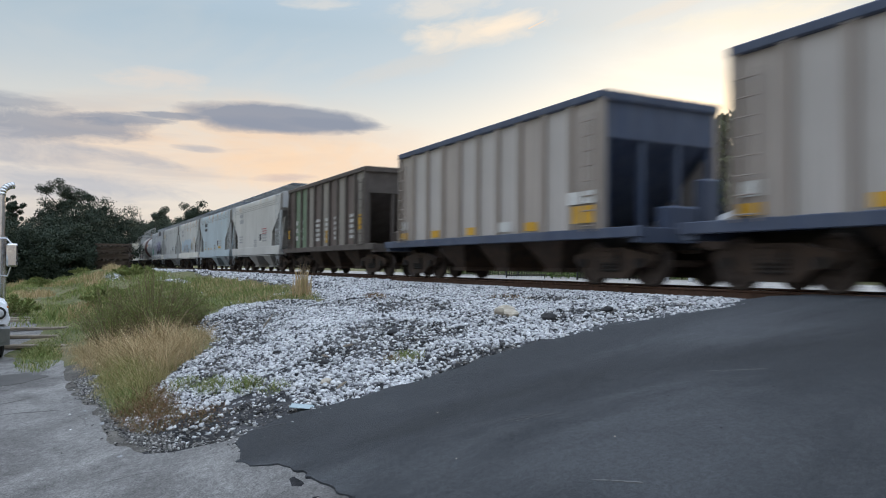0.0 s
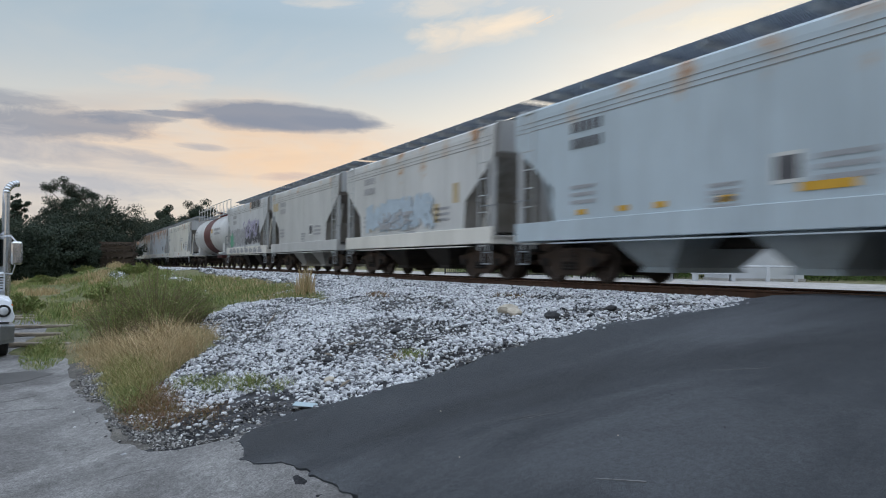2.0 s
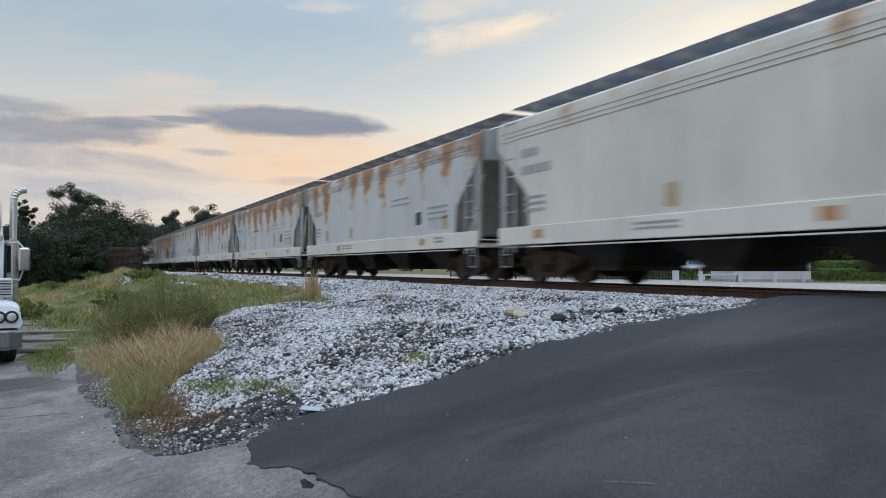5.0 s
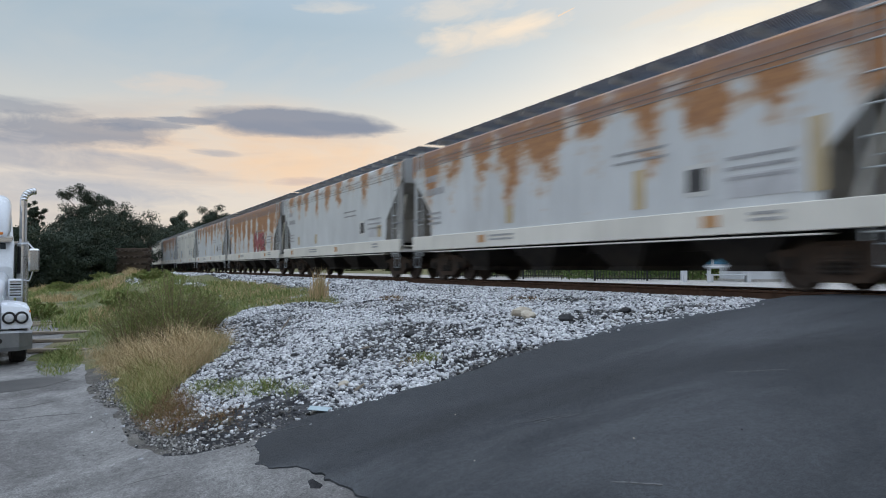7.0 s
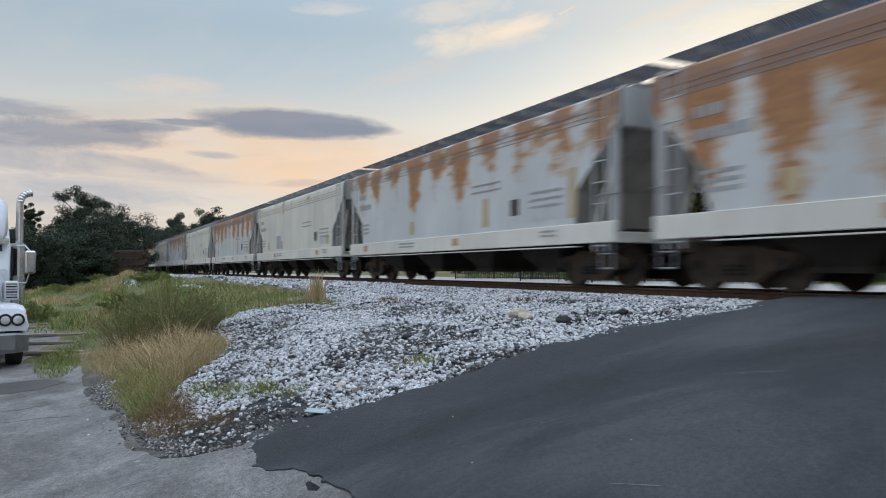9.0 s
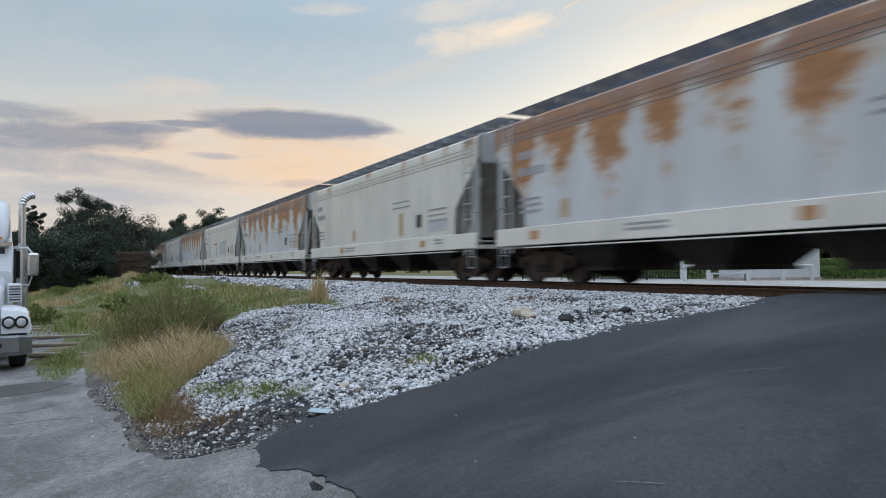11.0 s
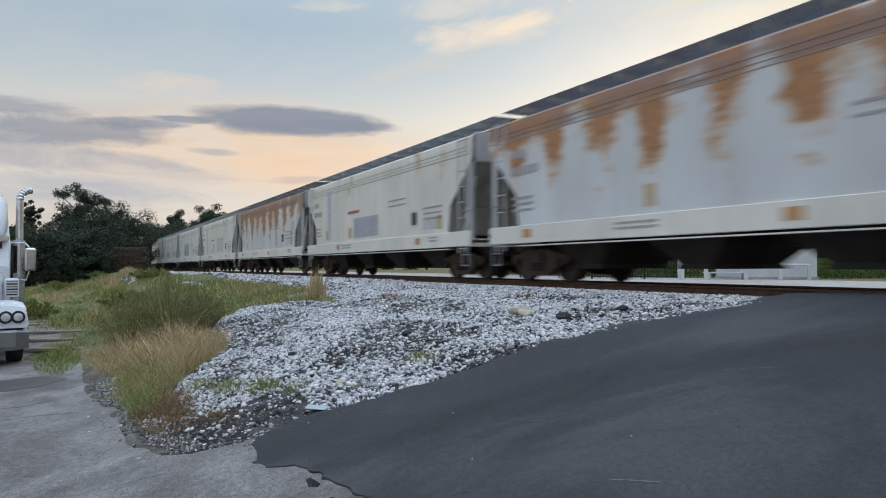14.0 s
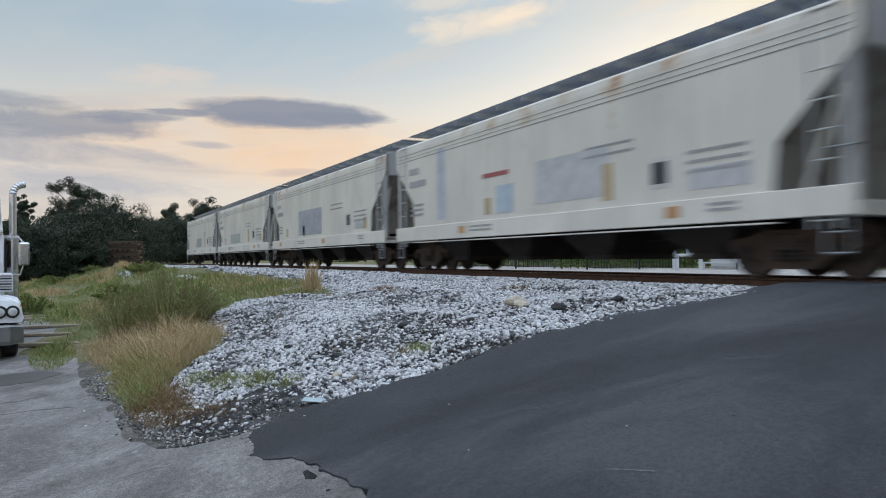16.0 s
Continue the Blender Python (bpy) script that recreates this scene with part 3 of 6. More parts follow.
def bars(car, x, z, w, rows, step, h, material, y=-1.592, seed=1):
    """Unreadable lettering: lines of short bars."""
    rnd = random.Random(seed)
    for r in range(rows):
        bm = bmesh.new()
        p = 0.0
        while p < w:
            k = rnd.uniform(0.5, 1.3) * h
            box(bm, p, 0, -r * step, min(p + k, w), 0.004, -r * step + h)
            p += k + 0.3 * h
        ob = part("lettering_bar", bm, material, car)
        ob.location = (x, y, z)


def scrawl(car, x, z, w, h, material, seed, y=-1.595, n=9, th=0.09):
    """Sprayed strokes: bent ribbons side by side."""
    rnd = random.Random(seed)
    bm = bmesh.new()
    cnt = 0.0
    for k in range(n):
        cx = w * (k + 0.5) / n
        pts = []
        for j in range(9):
            a = j / 8
            pts.append((cx + 0.42 * w / n * math.sin(a * rnd.uniform(4, 7) + rnd.uniform(0, 3)) * 1.5, h * (0.5 + 0.48 * math.cos(a * 3.14 * rnd.choice((1, 2)) + k))))
        for (x0, z0), (x1, z1) in zip(pts, pts[1:]):
            d = Vector((x1 - x0, z1 - z0))
            if d.length < 1e-4:
                continue
            nn = Vector((-d.y, d.x)).normalized() * th * rnd.uniform(0.7, 1.4)
            f = cnt = cnt + 0.0004
            vs = [bm.verts.new((q.x, -f, q.y)) for q in (Vector((x0, z0)) - nn - d * 0.2, Vector((x1, z1)) - nn + d * 0.2, Vector((x1, z1)) + nn + d * 0.2, Vector((x0, z0)) + nn - d * 0.2)]
            bm.faces.new(vs)
    r = bmesh.ops.extrude_face_region(bm, geom=list(bm.faces))
    for v in r["geom"]:
        if isinstance(v, bmesh.types.BMVert):
            v.co.y += 0.004
    bmesh.ops.recalc_face_normals(bm, faces=bm.faces)
    ob = part("graffiti", bm, material, car)
    ob.location = (x, y, z)


# ---- the train ----
def rgb(*c):
    return tuple(((v / 255 + 0.055) / 1.055) ** 2.4 if v > 10 else v / 3294 for v in c)


WHITE = (0.62, 0.62, 0.61)
SILLW = paint_mat("sill_white", (0.87, 0.84, 0.77), 0.15, 0.3, 0.2, 3)
SILLG = paint_mat("sill_grey", (0.42, 0.43, 0.44), 0.2, 0.3, 0.3, 4)
CARS = []
BLUE = mat("faded_blue_paint", (0.055, 0.075, 0.13), (0.09, 0.11, 0.16), 0.6, 0, 3, dirt=(0.05, 0.04, 0.035), streak=4)
COAL_SIDE = paint_mat("dusty_grey_side", (0.56, 0.52, 0.49), 0.0, grime=0.45, seed=1)
COAL_TAN = paint_mat("coal_stained_side", (0.46, 0.405, 0.365), 0.0, grime=0.5, seed=9)
COAL_RIB = paint_mat("dusty_grey_stake", (0.38, 0.325, 0.285), 0.0, grime=0.6, seed=2)
BROWN = paint_mat("brown_side", (0.15, 0.115, 0.105), 0.0, 0.3, grime=0.5, seed=5)
BROWN2 = paint_mat("greyed_brown_side", (0.33, 0.30, 0.27), 0.0, 0.3, grime=0.5, seed=6)
GREENP = paint_mat("green_side", (0.20, 0.28, 0.19), 0.0, 0.3, grime=0.5, seed=7)


def build_train():
    gondola = "dusty grey open coal hopper car with blue ends and top chord"
    CARS.append((coal_hopper(13.2, 3.37, COAL_SIDE, BLUE, gondola, "open hopper cars", COAL_RIB, side_mats=[COAL_TAN, COAL_SIDE, COAL_SIDE, COAL_TAN, COAL_SIDE, COAL_SIDE, COAL_SIDE, COAL_TAN, COAL_SIDE, COAL_TAN]), 3.37))
    CARS.append((coal_hopper(13.2, 16.57, COAL_SIDE, BLUE, gondola, "open hopper cars", COAL_RIB, side_mats=[COAL_TAN, COAL_SIDE, COAL_SIDE, COAL_TAN, COAL_SIDE, COAL_SIDE, COAL_SIDE, COAL_TAN, COAL_SIDE, COAL_TAN]), 16.57))
    DARK = mat("dark_brown_chord", (0.085, 0.07, 0.062), (0.12, 0.10, 0.09), 0.7, 0, 3)
    CARS.append((coal_hopper(12.7, 29.58, BROWN, DARK, "brown and green weathered open hopper car with steel side stakes", "open hopper cars", DARK, 10, [BROWN, GREENP, GREENP, BROWN2, BROWN, BROWN2, BROWN, BROWN2, BROWN, BROWN2]), 29.58))
    short = [(35.85, 48.37, (0.64, 0.63, 0.61), "light grey two-bay covered hopper car with faded lettering"),
             (48.37, 61.00, (0.54, 0.63, 0.69), "pale blue two-bay covered hopper car with yellow marks"),
             (61.00, 73.04, (0.68,0.68,0.67), "off-white two-bay covered hopper car with pale blue graffiti"),
             (73.04, 84.80, (0.63, 0.63, 0.62), "grey two-bay covered hopper car"),
             (84.80, 96.94, (0.66, 0.67, 0.69), "pale grey two-bay covered hopper car with black graffiti")]
    for i, (a, b, c, lab) in enumerate(short):
        pm = paint_mat("short_hopper_paint_%s" % "abcde"[i], c, 0.05 if i != 2 else 0.2, 0.1, 0.3, 11 + i)
        # bays take the body colour at three quarters, with its own rust and grime
        bm_ = paint_mat("darker_body_paint_%s" % "abcde"[i], tuple(x * 0.75 for x in c), 0.15, 0.3, 0.5, 21 + i)
        sm = SILLW if i in (2, 4) else pm
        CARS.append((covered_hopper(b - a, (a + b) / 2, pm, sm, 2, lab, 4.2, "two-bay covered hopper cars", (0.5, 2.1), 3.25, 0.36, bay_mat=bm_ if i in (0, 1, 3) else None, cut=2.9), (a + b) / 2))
    TANKW = paint_mat("tank_white", (0.70, 0.70, 0.70), 0.03, 0.1, 0.3, 31)
    BAND = mat("maroon_band", (0.16, 0.055, 0.05), (0.11, 0.04, 0.04), 0.6, 0, 2, dirt=(0.07, 0.035, 0.03), streak=3)
    CARS.append((tank_car(16.3, 105.08, TANKW, BAND, BLACK, "white tank car with a maroon band and top guard rails"), 105.08))
    ends = [113.22 + i * (438.92 - 113.22) / 19 for i in range(20)]
    rust = [0.08, 0.55, 0.7, 0.85, 0.42, 1.0, 0.64, 0.06, 0.88, 0.1, 0.8, 0.1, 0.84, 0.08, 0.9, 0.06, 0.08, 0.04, 0.08]
    tint = [(0.82, 0.79, 0.72), (0.70, 0.72, 0.735)]
    for i in range(19):
        a, b = ends[i], ends[i + 1]
        r = rust[i]
        warm = r < 0.4
        pm = paint_mat("long_hopper_paint_%s" % "abcdefghijklmnopqrst"[i], tint[0] if warm else tint[1], r, 0.22 if r > 0.9 else 0.1, 0.22, 40 + i)
        lab = "off-white long covered hopper car with light stains" if warm else "pale grey long covered hopper car streaked with brown rust"
        CARS.append((covered_hopper(17.14, (a + b) / 2, pm, SILLW, 4, lab, 4.2, "long covered hopper cars"), (a + b) / 2))
    dress()
    return CARS


def dress():
    ink, pale = flat("faded_black_ink", (0.10, 0.10, 0.11)), flat("pale_stencil", (0.72, 0.72, 0.70))
    yellow, orange, ochre = flat("safety_yellow", (0.72, 0.40, 0.04)), flat("worn_orange", (0.62, 0.34, 0.16)), flat("faded_ochre", (0.60, 0.48, 0.30))
    red, blueg, sky_b, greyp = flat("faded_red", (0.45, 0.13, 0.14)), flat("grey_blue_patch", (0.45, 0.48, 0.53)), flat("pale_blue_spray", (0.53, 0.63, 0.72)), flat("grey_overpaint", (0.62, 0.625, 0.65))
    greyink = flat("grey_ink", (0.44, 0.44, 0.46))
    for i, (car, u) in enumerate(CARS):
        half = 8.57
        if i < 2:
            for x in (-4.9, -2.7, -0.6, 2.2):
                mark(car, "yellow_patch", x, 1.2, 0.5, 0.2, yellow, -1.59)
            mark(car, "yellow_patch", 4.1, 1.28, 0.75, 0.36, yellow, -1.66)
            mark(car, "stencil_panel", 3.95, 1.68, 0.95, 0.26, pale, -1.66)
            mark(car, "stencil_panel", 0.9, 1.22, 0.7, 0.24, pale, -1.59)
            mark(car, "stencil_panel", -4.8, 1.5, 0.4, 0.25, pale, -1.59)
        elif i == 2:
            for x, w in ((-1.0, 0.6), (0.35, 0.5), (1.5, 0.55), (3.3, 0.5)):
                bars(car, x, 2.2, w, 5, 0.2, 0.12, pale, -1.56, i + int(x * 10))
            for x in (-4.1, -3.3):
                for z in (1.5, 1.85, 2.2):
                    mark(car, "pale_letter", x, z, 0.45, 0.2, pale, -1.56)
            mark(car, "yellow_patch", 4.2, 1.7, 0.4, 0.55, yellow, -1.56)
            mark(car, "yellow_patch", 0.4, 1.3, 0.25, 0.5, yellow, -1.56)
            mark(car, "yellow_patch", -4.9, 1.6, 0.25, 0.4, yellow, -1.66)
        elif i < 8:
            bars(car, -3.6, 3.2, 1.0, 2, 0.35, 0.22, greyink if i != 4 else ink, seed=i)
            bars(car, -3.6, 2.0, 0.8, 3, 0.16, 0.08, greyink, seed=i + 20)
            bars(car, 2.2, 1.95, 0.9, 3, 0.16, 0.08, greyink, seed=i + 30)
            bars(car, 0.2, 1.7, 0.6, 4, 0.12, 0.07, greyink, seed=i + 40)
            mark(car, "data_panel", 1.5, 1.7, 0.4, 0.36, ink)
            mark(car, "data_panel_frame", 1.44, 1.64, 0.52, 0.48, pale, -1.589)
            if i == 4:
                for x in (-3.4, -2.1, -1.1, 0.4):
                    mark(car, "yellow_patch", x, 1.45, 0.3, 0.11, yellow)
                mark(car, "yellow_patch", 1.9, 1.5, 0.9, 0.13, yellow)
            if i == 3:
                for z in (2.05, 2.17, 2.29):
                    mark(car, "red_stripe", 2.1, z, 1.0, 0.05, red)
            if i == 5:
                scrawl(car, -3.2, 1.6, 5.2, 0.8, sky_b, 5, n=12, th=0.12)
                scrawl(car, -2.0, 1.55, 2.6, 0.5, greyink, 6, -1.63, n=6, th=0.03)
                for x, z in ((-3.0, 1.5), (2.1, 1.6), (3.3, 2.1)):
                    mark(car, "orange_patch", x, z, 0.35, 0.55, ochre)
            if i == 6:
                mark(car, "ochre_overpaint", -5.0, 3.05, 0.95, 0.4, ochre)
            if i == 7:
                bars(car, 1.7, 3.55, 2.2, 1, 0.4, 0.42, ink, seed=77)
                scrawl(car, -4.0, 1.5, 4.3, 0.95, greyink, 8, n=12, th=0.07)
                scrawl(car, 0.2, 1.6, 3.8, 0.95, ink, 9, n=9, th=0.12)
                scrawl(car, -0.8, 1.95, 4.4, 0.9, flat("lilac_spray", (0.45, 0.42, 0.58)), 10, -1.597, 8, 0.05)
                scrawl(car, -4.3, 1.5, 1.0, 0.8, flat("green_spray", (0.15, 0.42, 0.28)), 12, -1.597, 2, 0.1)
                for k in range(8):
                    scrawl(car, -4.4 + 1.15 * k, 1.02, 0.8, 0.26, greyink, 60 + k, -1.632, 3, 0.035)
        elif i == 8:
            mark(car, "placard", 1.7, 2.6, 0.45, 0.3, yellow, -1.475)
            for k, (x, z, w) in enumerate(((2.9, 2.75, 2.4), (2.9, 2.45, 2.2), (-6.2, 2.85, 1.2), (-6.2, 2.6, 1.1), (-6.2, 2.35, 1.0), (1.2, 2.3, 0.6))):
                bars(car, x, z, w, 1, 0.2, 0.16 if k < 2 else 0.09, greyink, -1.48, 80 + k)
        else:
            r = i - 9
            warm = r in (0, 7, 9, 11, 13, 15, 16, 17, 18)
            bars(car, -7.0, 3.0, 0.7, 1, 0.3, 0.2, greyink, seed=100 + i)
            bars(car, -7.0, 2.6, 1.2, 1, 0.3, 0.2, greyink, seed=120 + i)
            bars(car, -6.9, 2.0, 0.9, 3, 0.15, 0.07, greyink, seed=140 + i)
            bars(car, 2.0, 2.6, 1.5, 2, 0.18, 0.05, greyink, seed=160 + i)
            bars(car, 4.9, 2.15, 1.3, 3, 0.17, 0.06, greyink, seed=180 + i)
            mark(car, "data_panel_frame", 3.94, 1.62, 0.56, 0.56, pale, -1.588)
            mark(car, "data_panel", 4.02, 1.7, 0.4, 0.4, flat("charcoal_panel", (0.07, 0.07, 0.075)))
            mark(car, "data_panel", 4.95, 1.52, 1.3, 0.38, greyp, -1.587)
            for k, x in enumerate((-5.2, -2.2, 2.6, 5.9)):
                if (k + i) % 3:
                    mark(car, "ochre_touch_up", x, 1.5, 0.32, 0.75 if k == 2 else 0.42, ochre)
            for k, x in enumerate((-6.4, -3.6, 0.9, 4.4)):
                if (k + i) % 2:
                    mark(car, "orange_touch_up", x, 1.06, 0.35, 0.2, orange, -1.63)
            bars(car, -3.0, 1.2, 1.2, 2, 0.1, 0.05, greyink, -1.63, 200 + i)
            bars(car, 5.4, 1.22, 0.6, 2, 0.1, 0.05, greyink, -1.63, 220 + i)
            if r in (3, 6, 8, 10, 12):
                mark(car, "ochre_edge_strip", 6.45, 1.5, 0.28, 1.1, ochre, lean=0.0)
            if r in (2, 11, 13, 15):
                mark(car, "red_stripe", -2.3, 2.45, 1.3, 0.11, red)
                mark(car, "pale_blue_strip", -5.0, 1.5, 0.5, 2.1, flat("faint_blue_wash", (0.56, 0.60, 0.68)), -1.585)
            if r in (11, 15):
                mark(car, "blue_patch", -1.6, 1.5, 0.8, 0.7, sky_b)
                mark(car, "grey_overpaint", 0.2, 1.6, 2.6, 1.0, greyp, -1.586)
            if r == 16:
                mark(car, "grey_blue_overpaint", -2.9, 1.5, 3.6, 1.15, blueg)
            if r in (13, 18):
                mark(car, "grey_blue_overpaint", -1.6, 1.5, 2.6, 0.75, blueg, -1.588)
            if r == 17:
                mark(car, "pale_green_overpaint", -3.0, 1.5, 3.2, 0.6, flat("pale_green_grey", (0.50, 0.54, 0.50)))
            if r == 7:
                mark(car, "grey_blue_overpaint", -3.2, 1.5, 0.9, 0.7, blueg)
            if r == 5:
                scrawl(car, 1.4, 1.5, 3.0, 0.95, flat("red_spray", (0.40, 0.12, 0.13)), 15, n=9, th=0.07)




build_train()

# ---- ground ----
PROFILE_Y = (-1.5, 0.0, 1.45, 3.0, 4.4, 6.05, 7.84, 8.9, 13.4, 60.0)
PROFILE_Z = (0.0, 0.1, 0.35, 0.76, 1.08, 1.36, 1.56, 1.6, 1.5, 1.5)


def rise(y):
    return float(np.interp(y, PROFILE_Y, PROFILE_Z))


def road_rise(y):
    """The asphalt ramp climbs past the ballast to the rail head."""
    return float(np.interp(y, (-1.5, 0.0, 1.45, 3.0, 4.4, 6.05, 7.1, 8.08, 9.16, 10.3), (0.0, 0.1, 0.355, 0.765, 1.08, 1.36, 1.48, 1.565, 1.67, 1.69)))


def wob(x, y, s, seed=0.0):
    return noise.noise(Vector((x * s, y * s, seed)))


def lot_edge(x):
    return float(np.interp(x, (-50, -36, -25, -18.8, -17.1, -13.5, -12.0, -11.4, -9.0, -8.5, -7.75, -7.4, -5.2, 40), (-3.5, -1.3, -0.4, -1.0, 0.1, 0.30, 0.32, 0.46, 0.60, 0.68, 0.85, 1.5, 1.75, 1.9))) + 0.06 * wob(x, 0, 1.7) + 0.05 * wob(x, 0, 5.0)


def gravel(x, y):
    """How far inside the ballast and stone apron a spot lies: above 0 is stone."""
    shoulder = min(y - (6.5 if x < -21 else 5.6) - 0.6 * wob(x, y, 0.35, 3), 13.6 - y)
    if x < -7.2:
        left = np.interp(y, (0.7, 1.0, 1.25, 1.7, 2.55, 2.65, 3.2, 4.1, 4.95, 5.5, 9), (-9.6, -10.9, -11.6, -12.7, -14.1, -17.4, -19.0, -20.4, -19.0, -17.0, -17.0))
        apron = min(x - left, y - lot_edge(x) - 0.1, -7.2 - x + 0.2, 9 - y)
    else:
        apron = -1
    far = 0.9 - math.hypot((x + 58) / 9, (y - 3.2) / 0.9)
    far2 = 0.9 - math.hypot((x + 36) / 4, (y - 4.6) / 0.5)
    return max(shoulder, apron, far, far2) + 0.35 * wob(x, y, 0.9, 7)


def ground_z(x, y):
    z = rise(y)
    if x > -7.1 and 1.9 < y < 10.2:
        z -= 0.16 * min((x + 7.1) * 2, 1)          # cut away under the asphalt
    if y > lot_edge(x) and x < -7 and y < 9:
        k = min((y - lot_edge(x)) * 1.5, 1) * min((-7 - x) * 2, 1)
        z += k * (0.05 * wob(x, y, 0.8) + 0.03 * wob(x, y, 2.3, 2))
        if x < -24 and y < 7:
            z += k * min((-24 - x) / 20, 1) * (0.35 * wob(x, y, 0.13, 5) + 0.15 + 0.35 * math.exp(-((y - 2.5) / 2.2) ** 2))
    return z


def noise_ground(name, cols, scale, bump, fine, rough=0.95, spec=0.2, drawn=(1, 1, 1)):
    m = bpy.data.materials.new(name)
    m.use_nodes = True
    nt = m.node_tree
    p = nt.nodes["Principled BSDF"]
    tc = nt.nodes.new("ShaderNodeTexCoord").outputs["Object"]
    a = noise_n(nt, scaled(nt, tc, *drawn), scale, 8, 0.62, 0.6)
    b = noise_n(nt, tc, fine, 5, 0.75)
    mid = noise_n(nt, tc, fine * 0.22, 4, 0.7, 0.3)
    c = ramp(nt, a, [(0.36, cols[0]), (0.5, cols[1]), (0.64, cols[2])])
    c = mixc(nt, 0.8, c, mixc(nt, ramp(nt, b, [(0.36, 0.0), (0.64, 1.0)]), (0.5, 0.5, 0.5), (1.5, 1.5, 1.5)), "MULTIPLY")
    c = mixc(nt, 0.6, c, mixc(nt, ramp(nt, mid, [(0.35, 0.0), (0.65, 1.0)]), (0.65, 0.65, 0.65), (1.3, 1.3, 1.3)), "MULTIPLY")
    nt.links.new(c, p.inputs["Base Color"])
    p.inputs["Roughness"].default_value = rough
    p.inputs["Specular IOR Level"].default_value = spec
    bn = nd(nt, "ShaderNodeBump", Strength=bump, Distance=0.02)
    nt.links.new(b, bn.inputs["Height"])
    nt.links.new(bn.outputs[0], p.inputs["Normal"])
    return m


SOIL = noise_ground("weedy_soil", [(0.09, 0.105, 0.04), (0.15, 0.15, 0.07), (0.21, 0.18, 0.11)], 0.5, 0.5, 9)
DIRT = noise_ground("grey_brown_dirt", [(0.09, 0.082, 0.074), (0.14, 0.13, 0.118), (0.20, 0.185, 0.165)], 1.6, 0.7, 45)
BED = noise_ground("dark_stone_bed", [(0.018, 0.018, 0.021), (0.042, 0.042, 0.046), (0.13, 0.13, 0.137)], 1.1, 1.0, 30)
LOT = noise_ground("worn_pale_concrete", [(0.145, 0.138, 0.135), (0.225, 0.218, 0.213), (0.315, 0.305, 0.295)], 0.55, 0.8, 55, 0.9, 0.25)
ASPHALT = noise_ground("fresh_dark_asphalt", [(0.027, 0.030, 0.036), (0.045, 0.050, 0.059), (0.090, 0.097, 0.109)], 0.5, 1.0, 120, 0.70, 0.4, (1.0, 0.35, 1.0))
STREET = noise_ground("pale_street_concrete", [(0.36, 0.34, 0.32), (0.42, 0.40, 0.38), (0.48, 0.46, 0.43)], 0.4, 0.2, 20)


def axis(stops):
    out = []
    for (a, b, st) in stops:
        out += list(np.arange(a, b, st))
    return out + [stops[-1][1]]


def build_ground():
    xs = axis([(-2500, -300, 200), (-300, -100, 10), (-100, -40, 1.5), (-40, -6.5, 0.3), (-6.5, 20, 1.5), (20, 100, 10), (100, 2500, 200)])
    ys = axis([(-2500, -200, 200), (-200, -20, 10), (-20, -3, 1.0), (-3, 10, 0.3), (10, 16, 1.0), (16, 100, 7), (100, 2500, 200)])
    co = [(x, y, ground_z(x, y)) for x in xs for y in ys]
    ny = len(ys)
    fs, mi = [], []
    for i in range(len(xs) - 1):
        for j in range(ny - 1):
            fs.append((i * ny + j, (i + 1) * ny + j, (i + 1) * ny + j + 1, i * ny + j + 1))
            cx, cy = (xs[i] + xs[i + 1]) / 2, (ys[j] + ys[j + 1]) / 2
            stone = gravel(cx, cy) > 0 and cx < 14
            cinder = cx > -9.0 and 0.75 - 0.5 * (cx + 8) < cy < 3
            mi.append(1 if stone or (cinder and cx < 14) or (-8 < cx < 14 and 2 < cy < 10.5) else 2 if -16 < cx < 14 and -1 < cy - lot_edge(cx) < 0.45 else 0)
    me = bpy.data.meshes.new("ground")
    me.from_pydata(co, [], fs)
    me.materials.append(SOIL)
    me.materials.append(BED)
    me.materials.append(DIRT)
    me.polygons.foreach_set("material_index", mi)
    me.polygons.foreach_set("use_smooth", [True] * len(fs))
    tagged(new("ground", me), "weedy soil with a pale ballast apron beside the track", "ground", kind="structure")


